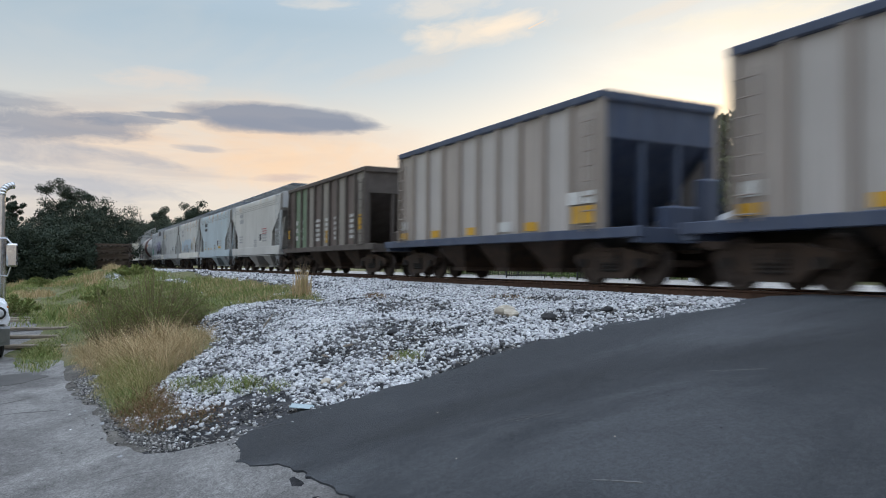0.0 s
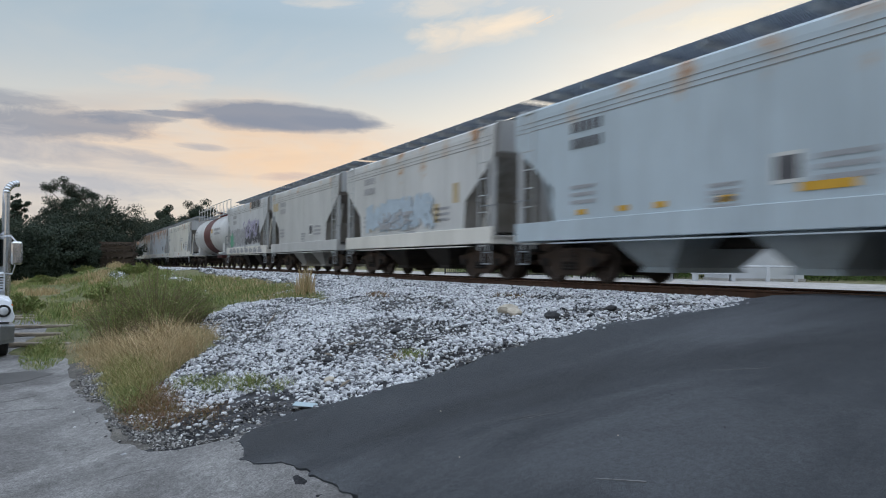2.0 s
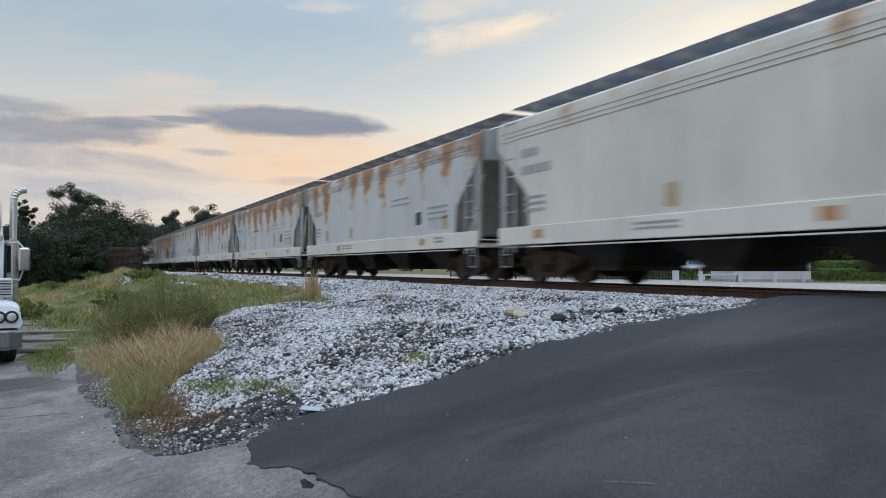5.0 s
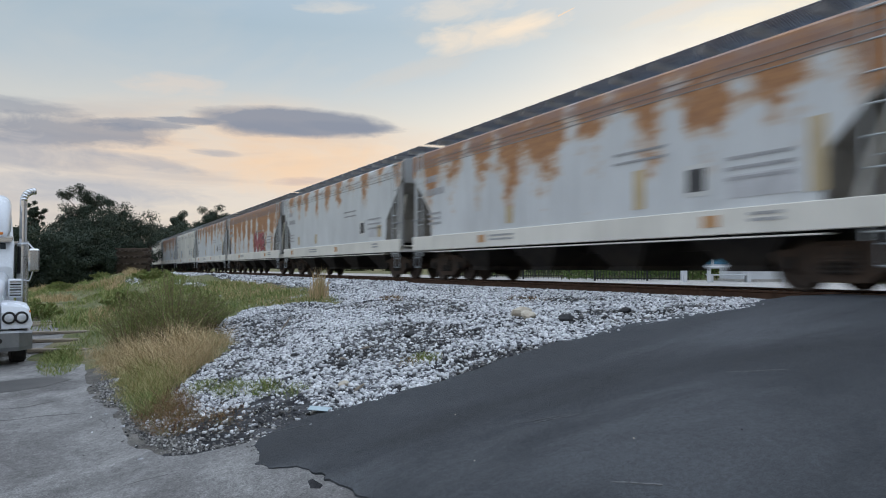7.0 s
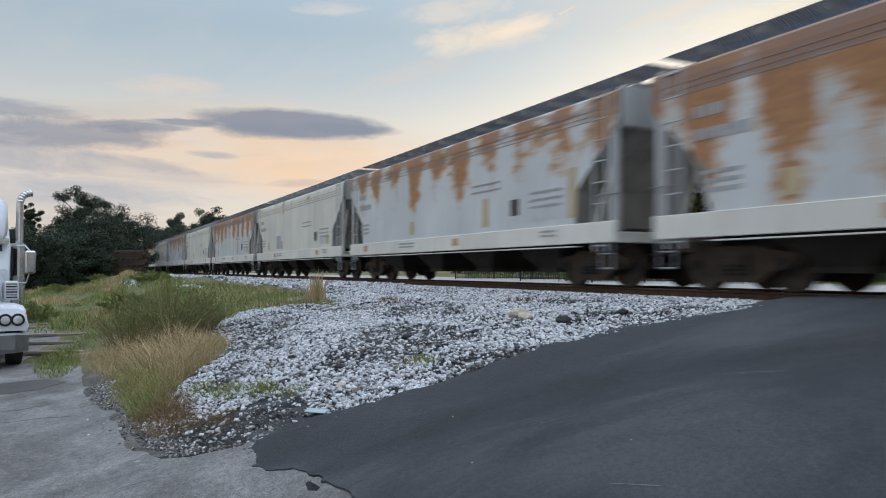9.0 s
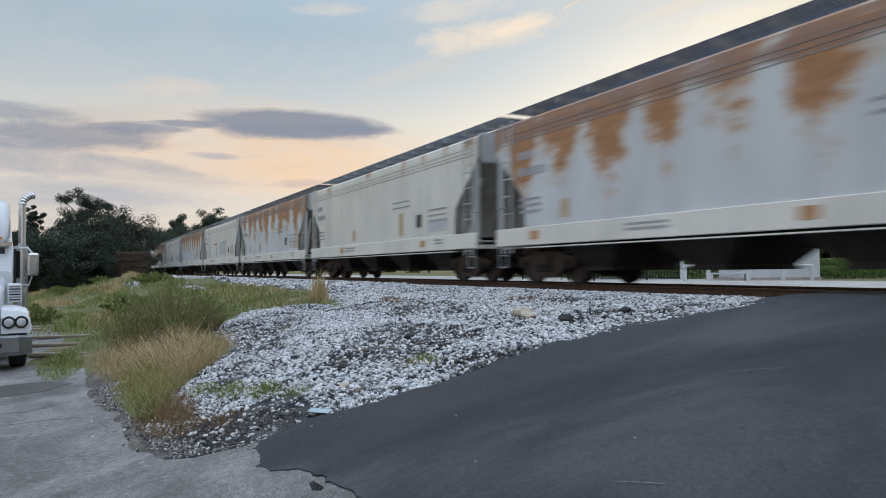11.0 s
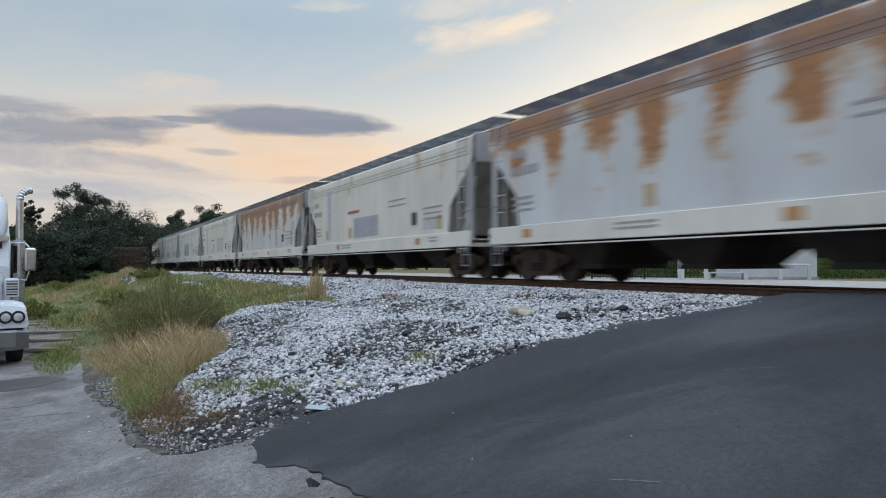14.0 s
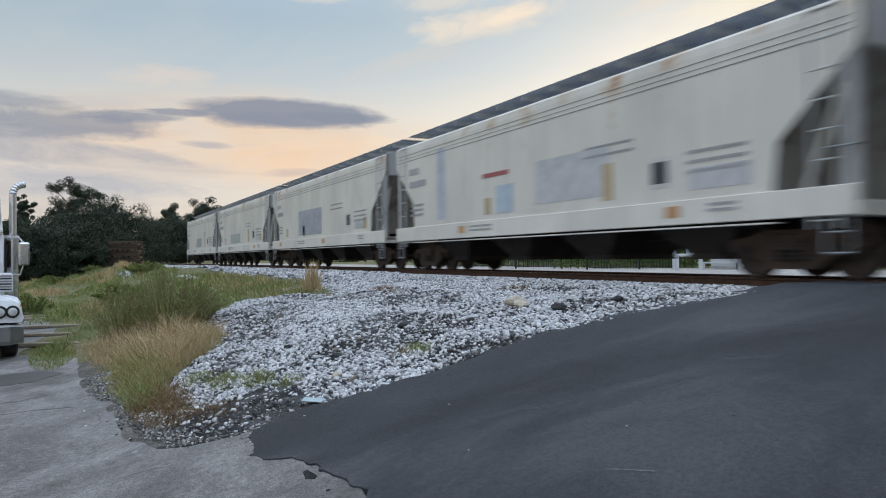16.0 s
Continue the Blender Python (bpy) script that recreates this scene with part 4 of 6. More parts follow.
def sheet(name, inside, x0, x1, y0, y1, st, lift, material, label, category, surf=rise, calm=30):
    """A thick paving sheet that follows the surface surf; inside tells its outline."""
    bm = bmesh.new()
    vs = {}

    def v(i, j):
        if (i, j) not in vs:
            x, y = x0 + i * st, y0 + j * st
            vs[i, j] = bm.verts.new((x + 0.4 * st * wob(x, y, 2.2, 9), y + 0.4 * st * wob(x, y, 2.2, 19), surf(y) + lift))
        return vs[i, j]
    for i in range(int((x1 - x0) / st)):
        for j in range(int((y1 - y0) / st)):
            if inside(x0 + (i + 0.5) * st, y0 + (j + 0.5) * st):
                bm.faces.new((v(i, j), v(i + 1, j), v(i + 1, j + 1), v(i, j + 1)))
    rim = [q for q in bm.verts if q.is_boundary]
    for _ in range(calm):
        bmesh.ops.smooth_vert(bm, verts=rim, factor=0.5, use_axis_x=True, use_axis_y=True, use_axis_z=False)
    for q in rim:
        q.co.x += 0.035 * wob(q.co.x, q.co.y, 4.5, 51) + 0.02 * wob(q.co.x, q.co.y, 14, 53)
        q.co.y += 0.035 * wob(q.co.x, q.co.y, 4.5, 52) + 0.02 * wob(q.co.x, q.co.y, 14, 54)
        q.co.z = surf(q.co.y) + lift
    bmesh.ops.extrude_face_region(bm, geom=list(bm.faces))
    for vert in vs.values():
        vert.co.z -= lift + 0.08
    bmesh.ops.recalc_face_normals(bm, faces=bm.faces)
    ob = link(name, bm, material, smooth=False)
    return tagged(ob, label, category, kind="structure")


def rnd_off(x, y):
    return abs(wob(x, y, 1.3, 61))


def stones(name, n, region, size, seed, material, label, where=None):
    """Loose broken stones, each with its own shape and turn, sunk a little into the bed."""
    rnd = np.random.RandomState(seed)
    base = np.array([(x, y, z) for x in (-1, 1) for y in (-1, 1) for z in (-1, 1)]) / 1.5
    tri = np.array([(0, 1, 3), (0, 3, 2), (4, 6, 7), (4, 7, 5), (0, 4, 5), (0, 5, 1), (2, 3, 7), (2, 7, 6), (0, 2, 6), (0, 6, 4), (1, 5, 7), (1, 7, 3)])
    co, got = [], 0
    x0, x1, y0, y1 = region
    while got < n:
        x, y = rnd.uniform(x0, x1), rnd.uniform(y0, y1)
        g = gravel(x, y) if where is None else where(x, y)
        verge = where is None and -14 < x < -7 and -0.45 < y - lot_edge(x) < 0.35
        if g < 0 and rnd.rand() > (0.04 if verge else 0.10 * math.exp(g * 3)):
            continue
        if where is None and y < lot_edge(x) + 0.05 and rnd.rand() < 0.85:
            continue
        d = wob(x, y, 0.55, 31) + 0.5 * wob(x, y, 1.6, 37)
        bare = where is None and (d < -0.10 + 0.25 * rnd.rand() - 0.16 * (y > 6.3) or (x > -9.2 and y < 2.5 - 0.1 * (x + 10) and rnd.rand() < 0.92))
        cinder = where is None and x > -9.2 and y < 2.5 - 0.1 * (x + 10)
        if bare and rnd.rand() < (0.93 if cinder else 0.74):
            got += 1
            continue
        s = size * (0.45 + 1.15 * rnd.rand() ** 1.8)
        q = Euler((rnd.uniform(-0.6, 0.6), rnd.uniform(-0.6, 0.6), rnd.uniform(0, 6.28))).to_matrix()
        p = base * (s * (0.6 + 0.8 * rnd.rand(8, 1) ** 0.5)) * np.array((1.1, 0.6 + 0.35 * rnd.rand(), 0.42 + 0.25 * rnd.rand()))
        p = p @ np.array(q).T
        co.append(p + (x, y, ground_z(x, y) + 0.25 * s))
        got += 1
    k = len(co)
    co = np.concatenate(co)
    fs = (tri[None] + 8 * np.arange(k)[:, None, None]).reshape(-1, 3)
    me = bpy.data.meshes.new(name)
    me.from_pydata(co.tolist(), [], fs.tolist())
    me.materials.append(material)
    me.polygons.foreach_set("use_smooth", [True] * len(fs))
    return tagged(new(name, me), label, "gravel", kind="stuff")


def island_mat(name, stops, rough=0.9, fine=30, bump=0.3):
    """Colour that differs from piece to piece of one mesh."""
    m = bpy.data.materials.new(name)
    m.use_nodes = True
    nt = m.node_tree
    p = nt.nodes["Principled BSDF"]
    g = nt.nodes.new("ShaderNodeNewGeometry").outputs["Random Per Island"]
    c = ramp(nt, g, stops)
    f = noise_n(nt, nt.nodes.new("ShaderNodeTexCoord").outputs["Object"], fine, 4, 0.6)
    c = mixc(nt, 0.35, c, mixc(nt, f, (0.5, 0.5, 0.5), (1.4, 1.4, 1.4)), "MULTIPLY")
    nt.links.new(c, p.inputs["Base Color"])
    p.inputs["Roughness"].default_value = rough
    p.inputs["Specular IOR Level"].default_value = 0.2
    if bump:
        bn = nd(nt, "ShaderNodeBump", Strength=bump, Distance=0.01)
        nt.links.new(f, bn.inputs["Height"])
        nt.links.new(bn.outputs[0], p.inputs["Normal"])
    return m


STONE = island_mat("white_limestone", [(0.0, (0.04, 0.04, 0.045)), (0.10, (0.16, 0.16, 0.175)), (0.24, (0.42, 0.425, 0.445)), (0.6, (0.62, 0.625, 0.645)), (1.0, (0.82, 0.82, 0.83))])
GRIT = island_mat("mixed_grit", [(0.0, (0.03, 0.03, 0.032)), (0.4, (0.12, 0.115, 0.11)), (0.8, (0.26, 0.25, 0.24)), (1.0, (0.55, 0.54, 0.52))])
build_ground()


def on_lot(x, y):
    return y < lot_edge(x) + (0.5 if x > -7.6 else 0)


def on_asphalt(x, y):
    left = np.interp(y, (1.5, 2.2, 2.9, 3.6, 4.9, 7.1, 10), (-7.5, -7.58, -7.28, -7.2, -7.36, -7.46, -7.46)) + 0.06 * wob(0, y, 2.3, 4)
    low = np.interp(x, (-7.46, -7.16, -6.68, -6.38, -6.22, -5.99, -5.76, -5.44, -5.14, 20), (1.50, 1.42, 1.34, 1.38, 1.57, 1.58, 1.66, 1.66, 1.74, 1.95))
    return x > left and y > low + 0.04 * wob(x, 0, 5.0, 8)


sheet("pavement", on_lot, -36, 12, -14, 2.0, 0.2, 0.012, LOT, "worn pale concrete yard with cracks and stains", "pavement", calm=10)
sheet("road", on_asphalt, -7.9, 14, 1.0, 10.3, 0.1, 0.018, ASPHALT, "fresh dark asphalt approach to the level crossing", "road", road_rise, 6)

# ---- track ----
def rail_bm(x0, x1):
    sec = [(-0.07, 0.0), (0.07, 0.0), (0.07, 0.012), (0.012, 0.03), (0.010, 0.13), (0.036, 0.142), (0.036, 0.168), (0.028, 0.176), (-0.028, 0.176), (-0.036, 0.168), (-0.036, 0.142), (-0.010, 0.13), (-0.012, 0.03), (-0.07, 0.012)]
    bm = loft([[(x, y, z) for y, z in sec] for x in (x0, x1)])
    for f in bm.faces:
        if f.calc_center_median().z > 0.172:
            f.material_index = 1
    return bm


def build_track():
    tr = thing("railway_track", pose(0, TRACK_Y, RAIL - 0.176), "single railway track with rusty rails on timber ties", "railway track", kind="structure")
    for s in (-1, 1):
        r = part("rail", rail_bm(-700, 80), [RAILRUST, RAILHEAD], tr, "rusty rail with a bright worn head")
        r.location = (0, s * 0.755, 0)
    for i in range(170):
        shared("tie", "tie", lambda: boxes((-0.11, -1.3, -0.18, 0.11, 1.3, 0.0), bevel=0.012), TIE, tr, pose(4 - i * 0.5, 0, -0.004))
    bm = bmesh.new()
    for i in range(500):
        x = 4 - (170 + i) * 0.5
        box(bm, x - 0.11, -1.3, -0.18, x + 0.11, 1.3, -0.004)
    tagged(part("far_tie", bm, TIE, tr), kind="stuff")
    part("crossing_panel", boxes((-7.2, -0.66, -0.1, 14, 0.66, 0.165), (-7.2, 0.84, -0.1, 14, 3.4, 0.16)), ASPHALT, tr)


build_track()
stones("ballast_stones", 92000, (-22, -7.0, 0.1, 9.75), 0.0215, 5, STONE, "white broken ballast stones strewn over dark soil")
stones("far_ballast_stones", 18000, (-75, -22, 2.0, 9.75), 0.05, 6, STONE, "white ballast stones along the track shoulder")

stones("verge_grit", 9000, (-14, -6.9, 0.0, 2.6), 0.012, 7, GRIT, "loose grit and crumbs along the broken edge of the yard", lambda x, y: 0.5 - abs(y - lot_edge(x) - 0.12) * 2.2 - 0.5 * rnd_off(x, y))
stones("cinders", 9000, (-16, -7.1, 0.8, 8.0), 0.014, 8, GRIT, "dark cinders between the white stones", lambda x, y: min(gravel(x, y), -0.05 - wob(x, y, 0.55, 31) - 0.5 * wob(x, y, 1.6, 37)))

# ---- plants ----
def blades(name, spots, material, label, seed, category="grass"):
    """Standing blades: (x, y, height, lean, width) each a bent tapering strip."""
    rnd = random.Random(seed)
    co, fs = [], []
    for x, y, h, lean, w in spots:
        a, b = rnd.uniform(0, 6.28), rnd.uniform(0, 6.28)
        z = ground_z(x, y) - 0.03
        dx, dy = math.cos(a) * lean * h, math.sin(a) * lean * h
        wx, wy = math.cos(b) * w, math.sin(b) * w
        k = len(co)
        for f, ww in ((0, 1.0), (0.45, 0.85), (0.8, 0.5)):
            px, py, pz = x + dx * f * f, y + dy * f * f, z + h * f * (1 - 0.12 * lean * f)
            co += [(px - wx * ww, py - wy * ww, pz), (px + wx * ww, py + wy * ww, pz)]
        co.append((x + dx, y + dy, z + h * (1 - 0.25 * lean)))
        fs += [(k, k + 1, k + 3, k + 2), (k + 2, k + 3, k + 5, k + 4), (k + 4, k + 5, k + 6)]
    me = bpy.data.meshes.new(name)
    me.from_pydata(co, [], fs)
    me.materials.append(material)
    return tagged(new(name, me), label, category, kind="stuff")


DRY = island_mat("dry_straw", [(0.0, (0.40, 0.29, 0.16)), (0.5, (0.58, 0.43, 0.25)), (0.8, (0.34, 0.30, 0.14)), (1.0, (0.74, 0.58, 0.38))], 0.8, 20, 0)
GREEN = island_mat("weed_green", [(0.0, (0.13, 0.18, 0.055)), (0.5, (0.21, 0.26, 0.085)), (0.8, (0.30, 0.31, 0.12)), (1.0, (0.42, 0.36, 0.19))], 0.8, 20, 0)
OLIVE = island_mat("yellowing_grass", [(0.0, (0.20, 0.22, 0.07)), (0.5, (0.32, 0.30, 0.12)), (1.0, (0.50, 0.41, 0.22))], 0.8, 20, 0)
REDDISH = island_mat("reddish_weed", [(0.0, (0.19, 0.095, 0.055)), (0.5, (0.26, 0.16, 0.085)), (1.0, (0.12, 0.13, 0.05))], 0.8, 20, 0)
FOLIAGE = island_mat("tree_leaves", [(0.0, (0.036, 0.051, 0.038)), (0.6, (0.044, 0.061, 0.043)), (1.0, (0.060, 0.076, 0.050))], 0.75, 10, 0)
# low sun on the leaves put into the colour: a lighter, yellower copy
FOLIAGE_SUNLIT = island_mat("sunlit_leaves", [(0.0, (0.045, 0.06, 0.02)), (0.6, (0.07, 0.085, 0.03)), (1.0, (0.12, 0.12, 0.045))], 0.75, 10, 0)
BARK = mat("bark", (0.07, 0.055, 0.045), (0.11, 0.09, 0.07), 0.95, 0, 4, 30, 0.6, streak=4)


def patch(n, cx, cy, rx, ry, h, lean, w, seed, hv=0.4):
    rnd = random.Random(seed)
    out = []
    while len(out) < n:
        a, r = rnd.uniform(0, 6.28), rnd.random() ** 0.6
        x, y = cx + rx * r * math.cos(a), cy + ry * r * math.sin(a)
        k = 1 - 0.5 * r
        out.append((x, y, h * k * rnd.uniform(1 - hv, 1 + hv), lean * rnd.uniform(0.3, 1.3), w * rnd.uniform(0.6, 1.3)))
    return out


def bank(n, x0, x1, h0, h1, seed, keep, lean=0.6, w=0.0038):
    """Spots on the bank between the yard's edge and the stones."""
    rnd = random.Random(seed)
    out = []
    while len(out) < n:
        x = rnd.uniform(x0, x1)
        y = rnd.uniform(-1.5, 5.0)
        if y < lot_edge(x) - 0.05 or gravel(x, y) > 0.12 - 0.25 * rnd.random():
            continue
        k = keep(x, y) + 0.5 * wob(x, y, 0.7, seed)
        if rnd.random() > k:
            continue
        edge = min(1.0, 0.18 + (y - lot_edge(x)) * 1.1)
        tall = (1.4 if rnd.random() < 0.08 else 1.0) * (0.95 + 0.8 * wob(x, y, 1.5, 9))
        out.append((x, y, tall * edge * rnd.uniform(h0, h1) ** 1.3 * (0.45 + 0.55 * min(k, 1)), lean * rnd.uniform(0.3, 1.4), w * rnd.uniform(0.6, 1.4)))
    return out


def strip(n, x0, x1, y0, y1, h0, h1, seed, w):
    """Spots on the weedy strip between the stone apron and the track's shoulder."""
    rnd = random.Random(seed)
    out = []
    while len(out) < n:
        x, y = rnd.uniform(x0, x1), rnd.uniform(y0, y1)
        if gravel(x, y) > 0.05 or rnd.random() > 0.75 + wob(x, y, 0.5, seed):
            continue
        out.append((x, y, rnd.uniform(h0, h1) * (0.8 + 0.6 * wob(x, y, 0.4, 5)), 0.8 * rnd.uniform(0.3, 1.3), w * rnd.uniform(0.6, 1.4)))
    return out


def hump(x, y, cx, cy, rx, ry):
    return 1.25 * math.exp(-((x - cx) / rx) ** 2 - ((y - cy) / ry) ** 2)


blades("dry_grass", bank(8500, -18, -11, 0.22, 0.85, 1, lambda x, y: hump(x, y, -14.2, 1.5, 1.7, 0.75), 0.95, 0.003) + bank(4200, -20, -12.5, 0.2, 0.75, 2, lambda x, y: hump(x, y, -16.3, 0.6, 2.2, 0.5), 0.95, 0.003),
       DRY, "tall dry straw-coloured grass", 1)
blades("strip_straw", strip(2200, -36, -17.5, 4.2, 6.1, 0.14, 0.34, 33, 0.006), DRY, "dry seed heads among the weeds by the track", 8)
blades("yellowing_grass", bank(9000, -15.5, -9.6, 0.12, 0.62, 3, lambda x, y: hump(x, y, -12.6, 0.75, 1.9, 0.55), 0.9, 0.0028) + bank(2500, -12, -8.6, 0.06, 0.28, 4, lambda x, y: hump(x, y, -10.3, 0.75, 1.4, 0.3), 1.0, 0.0028),
       OLIVE, "yellowing green grass at the edge of the yard", 7)
blades("green_grass", bank(4000, -18, -10.5, 0.12, 0.42, 11, lambda x, y: hump(x, y, -14.0, 0.7, 3.0, 0.5), 0.8, 0.003) + patch(500, -10.9, 1.5, 0.45, 0.25, 0.14, 1.0, 0.0035, 12, 0.7) + patch(600, -10.2, 1.8, 0.5, 0.25, 0.16, 1.0, 0.0035, 17, 0.7) + patch(600, -9.6, 2.1, 0.45, 0.22, 0.15, 1.0, 0.0035, 18, 0.7) + patch(300, -9.0, 2.35, 0.35, 0.2, 0.12, 1.0, 0.0035, 19, 0.7) + patch(1500, -10.8, 0.8, 1.2, 0.3, 0.2, 0.9, 0.0035, 20, 0.6) + strip(8000, -38, -17.5, 3.6, 6.05, 0.10, 0.27, 13, 0.007)
       + patch(2500, -18.4, -0.45, 3.0, 0.45, 0.2, 0.7, 0.007, 14) + bank(7000, -36, -20, 0.15, 0.42, 15, lambda x, y: 0.6, 0.8, 0.008) + patch(400, -8.4, 3.8, 0.4, 0.25, 0.12, 0.9, 0.005, 16), GREEN, "green weeds and grass", 2)
blades("reddish_weeds", patch(4200, -10.0, 0.95, 1.5, 0.4, 0.17, 1.1, 0.0032, 21) + patch(2200, -9.0, 1.45, 1.0, 0.4, 0.08, 1.2, 0.0035, 25) + patch(900, -10.6, 1.0, 1.4, 0.4, 0.22, 0.9, 0.003, 26, 0.6) + patch(350, -8.5, 3.7, 0.5, 0.25, 0.1, 0.9, 0.005, 22) + patch(300, -15.6, 6.3, 0.8, 0.25, 0.14, 0.8, 0.007, 23)
       + patch(250, -11.5, 7.3, 0.8, 0.3, 0.12, 0.8, 0.006, 24), REDDISH, "low reddish-brown weeds among the stones", 3)
blades("reeds", patch(200, -19.0, 5.6, 0.5, 0.25, 0.85, 0.22, 0.008, 31, 0.3), DRY, "clump of upright dry reeds", 4)
far = []
for k in range(110):
    rr = random.Random(100 + k)
    far += patch(260, rr.uniform(-95, -28), rr.uniform(-4.5, 5.2), rr.uniform(2, 5), rr.uniform(0.6, 1.3), rr.uniform(0.2, 0.5), 0.7, 0.014, 200 + k)
blades("far_weeds", far, GREEN, "rough green weeds on the bank along the track", 5)
far = []
for k in range(22):
    rr = random.Random(300 + k)
    far += patch(200, rr.uniform(-80, -28), rr.uniform(-4.0, 4.5), rr.uniform(2, 4), rr.uniform(0.5, 1.0), rr.uniform(0.4, 0.7), 0.5, 0.02, 400 + k)
blades("far_dry_grass", far, DRY, "patches of dry grass on the bank", 6)


def leaf_mass(bm_co, bm_fs, c, r, n, size, rnd, flat=1.0):
    for _ in range(n):
        d = Vector((rnd.gauss(0, 1), rnd.gauss(0, 1), rnd.gauss(0, 1)))
        d.normalize()
        p = Vector(c) + d * r * (rnd.random() ** 0.45)
        p.z = c[2] + (p.z - c[2]) * flat
        u = Vector((rnd.gauss(0, 1), rnd.gauss(0, 1), rnd.gauss(0, 1))).normalized() * size * rnd.uniform(0.6, 1.3)
        v = u.cross(d + Vector((0.01, 0.02, 0.03))).normalized() * size * 0.6
        k = len(bm_co)
        bm_co += [p - u, p + v * 0.9, p + u, p - v * 0.9]
        bm_fs.append((k, k + 1, k + 2, k + 3))


def tree(at, h, spread, seed, leaves=3500, leaf=0.28, low=0.25, mat_=None, label="broad leafy tree with a dark dense crown", name="tree", clumps=26, gap=1.0, group="trees", airy=False):
    rnd = random.Random(seed)
    t = thing(name, pose(*at), label, "tree", group)
    bm = bmesh.new()
    r0 = 0.018 * h + 0.05
    tips = []
    p = Vector((0, 0, -0.2))
    for k in range(5):
        q = Vector((rnd.uniform(-0.03, 0.03) * h, rnd.uniform(-0.03, 0.03) * h, h * (0.15 if airy else 0.17) * (k + 1)))
        tube(bm, p, q, r0 * (1 - 0.17 * k), r0 * (1 - 0.17 * (k + 1)), 8)
        p = q
        if k >= (2 if airy else 1):
            for _ in range(4 if airy else 3):
                a = rnd.uniform(0, 6.28)
                out = spread * rnd.uniform(0.35, 0.8)
                e = q + Vector((math.cos(a) * out, math.sin(a) * out, h * rnd.uniform(0.06, 0.24)))
                tube(bm, q, e, r0 * 0.4 * (1 - 0.12 * k), r0 * 0.14, 6)
                tips.append(e)
                for _ in range(4 if airy else 0):
                    f = q.lerp(e, rnd.uniform(0.5, 1.0))
                    g = f + Vector((rnd.gauss(0, 0.22) * spread, rnd.gauss(0, 0.22) * spread, h * rnd.uniform(0.0, 0.13)))
                    tube(bm, f, g, r0 * 0.16, r0 * 0.05, 5)
                    tips.append(g)
    part("trunk", bm, BARK, t)
    co, fs = [], []
    n_tip = leaves // (len(tips) if airy else clumps)
    for k in range(0 if airy else clumps):
        a, rr = rnd.uniform(0, 6.28), spread * rnd.random() ** 0.35
        f = rnd.random()
        z = h * (low + (1 - low) * f)
        rr *= max(0.2, math.sin(math.pi * (0.25 + 0.68 * f)))
        c = (rr * math.cos(a), rr * math.sin(a), z * 0.93)
        leaf_mass(co, fs, c, spread * rnd.uniform(0.2, 0.42) * gap, n_tip, leaf, rnd, 0.7)
    for e in tips:
        leaf_mass(co, fs, e, spread * (rnd.uniform(0.12, 0.25) if airy else 0.36) * gap, n_tip, leaf, rnd, 0.75)
    me = bpy.data.meshes.new("crown")
    me.from_pydata([tuple(c) for c in co], [], fs)
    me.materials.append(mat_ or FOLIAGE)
    new("crown", me).parent = t
    return t


def spot(px, depth):
    """A place by its bearing (tangent to the right of the reference heading) and its distance ahead."""
    c, s = math.cos(radians(26)), math.sin(radians(26))
    u = (px - 784) / 1300
    return (depth * (-c + u * s), depth * (s + u * c))


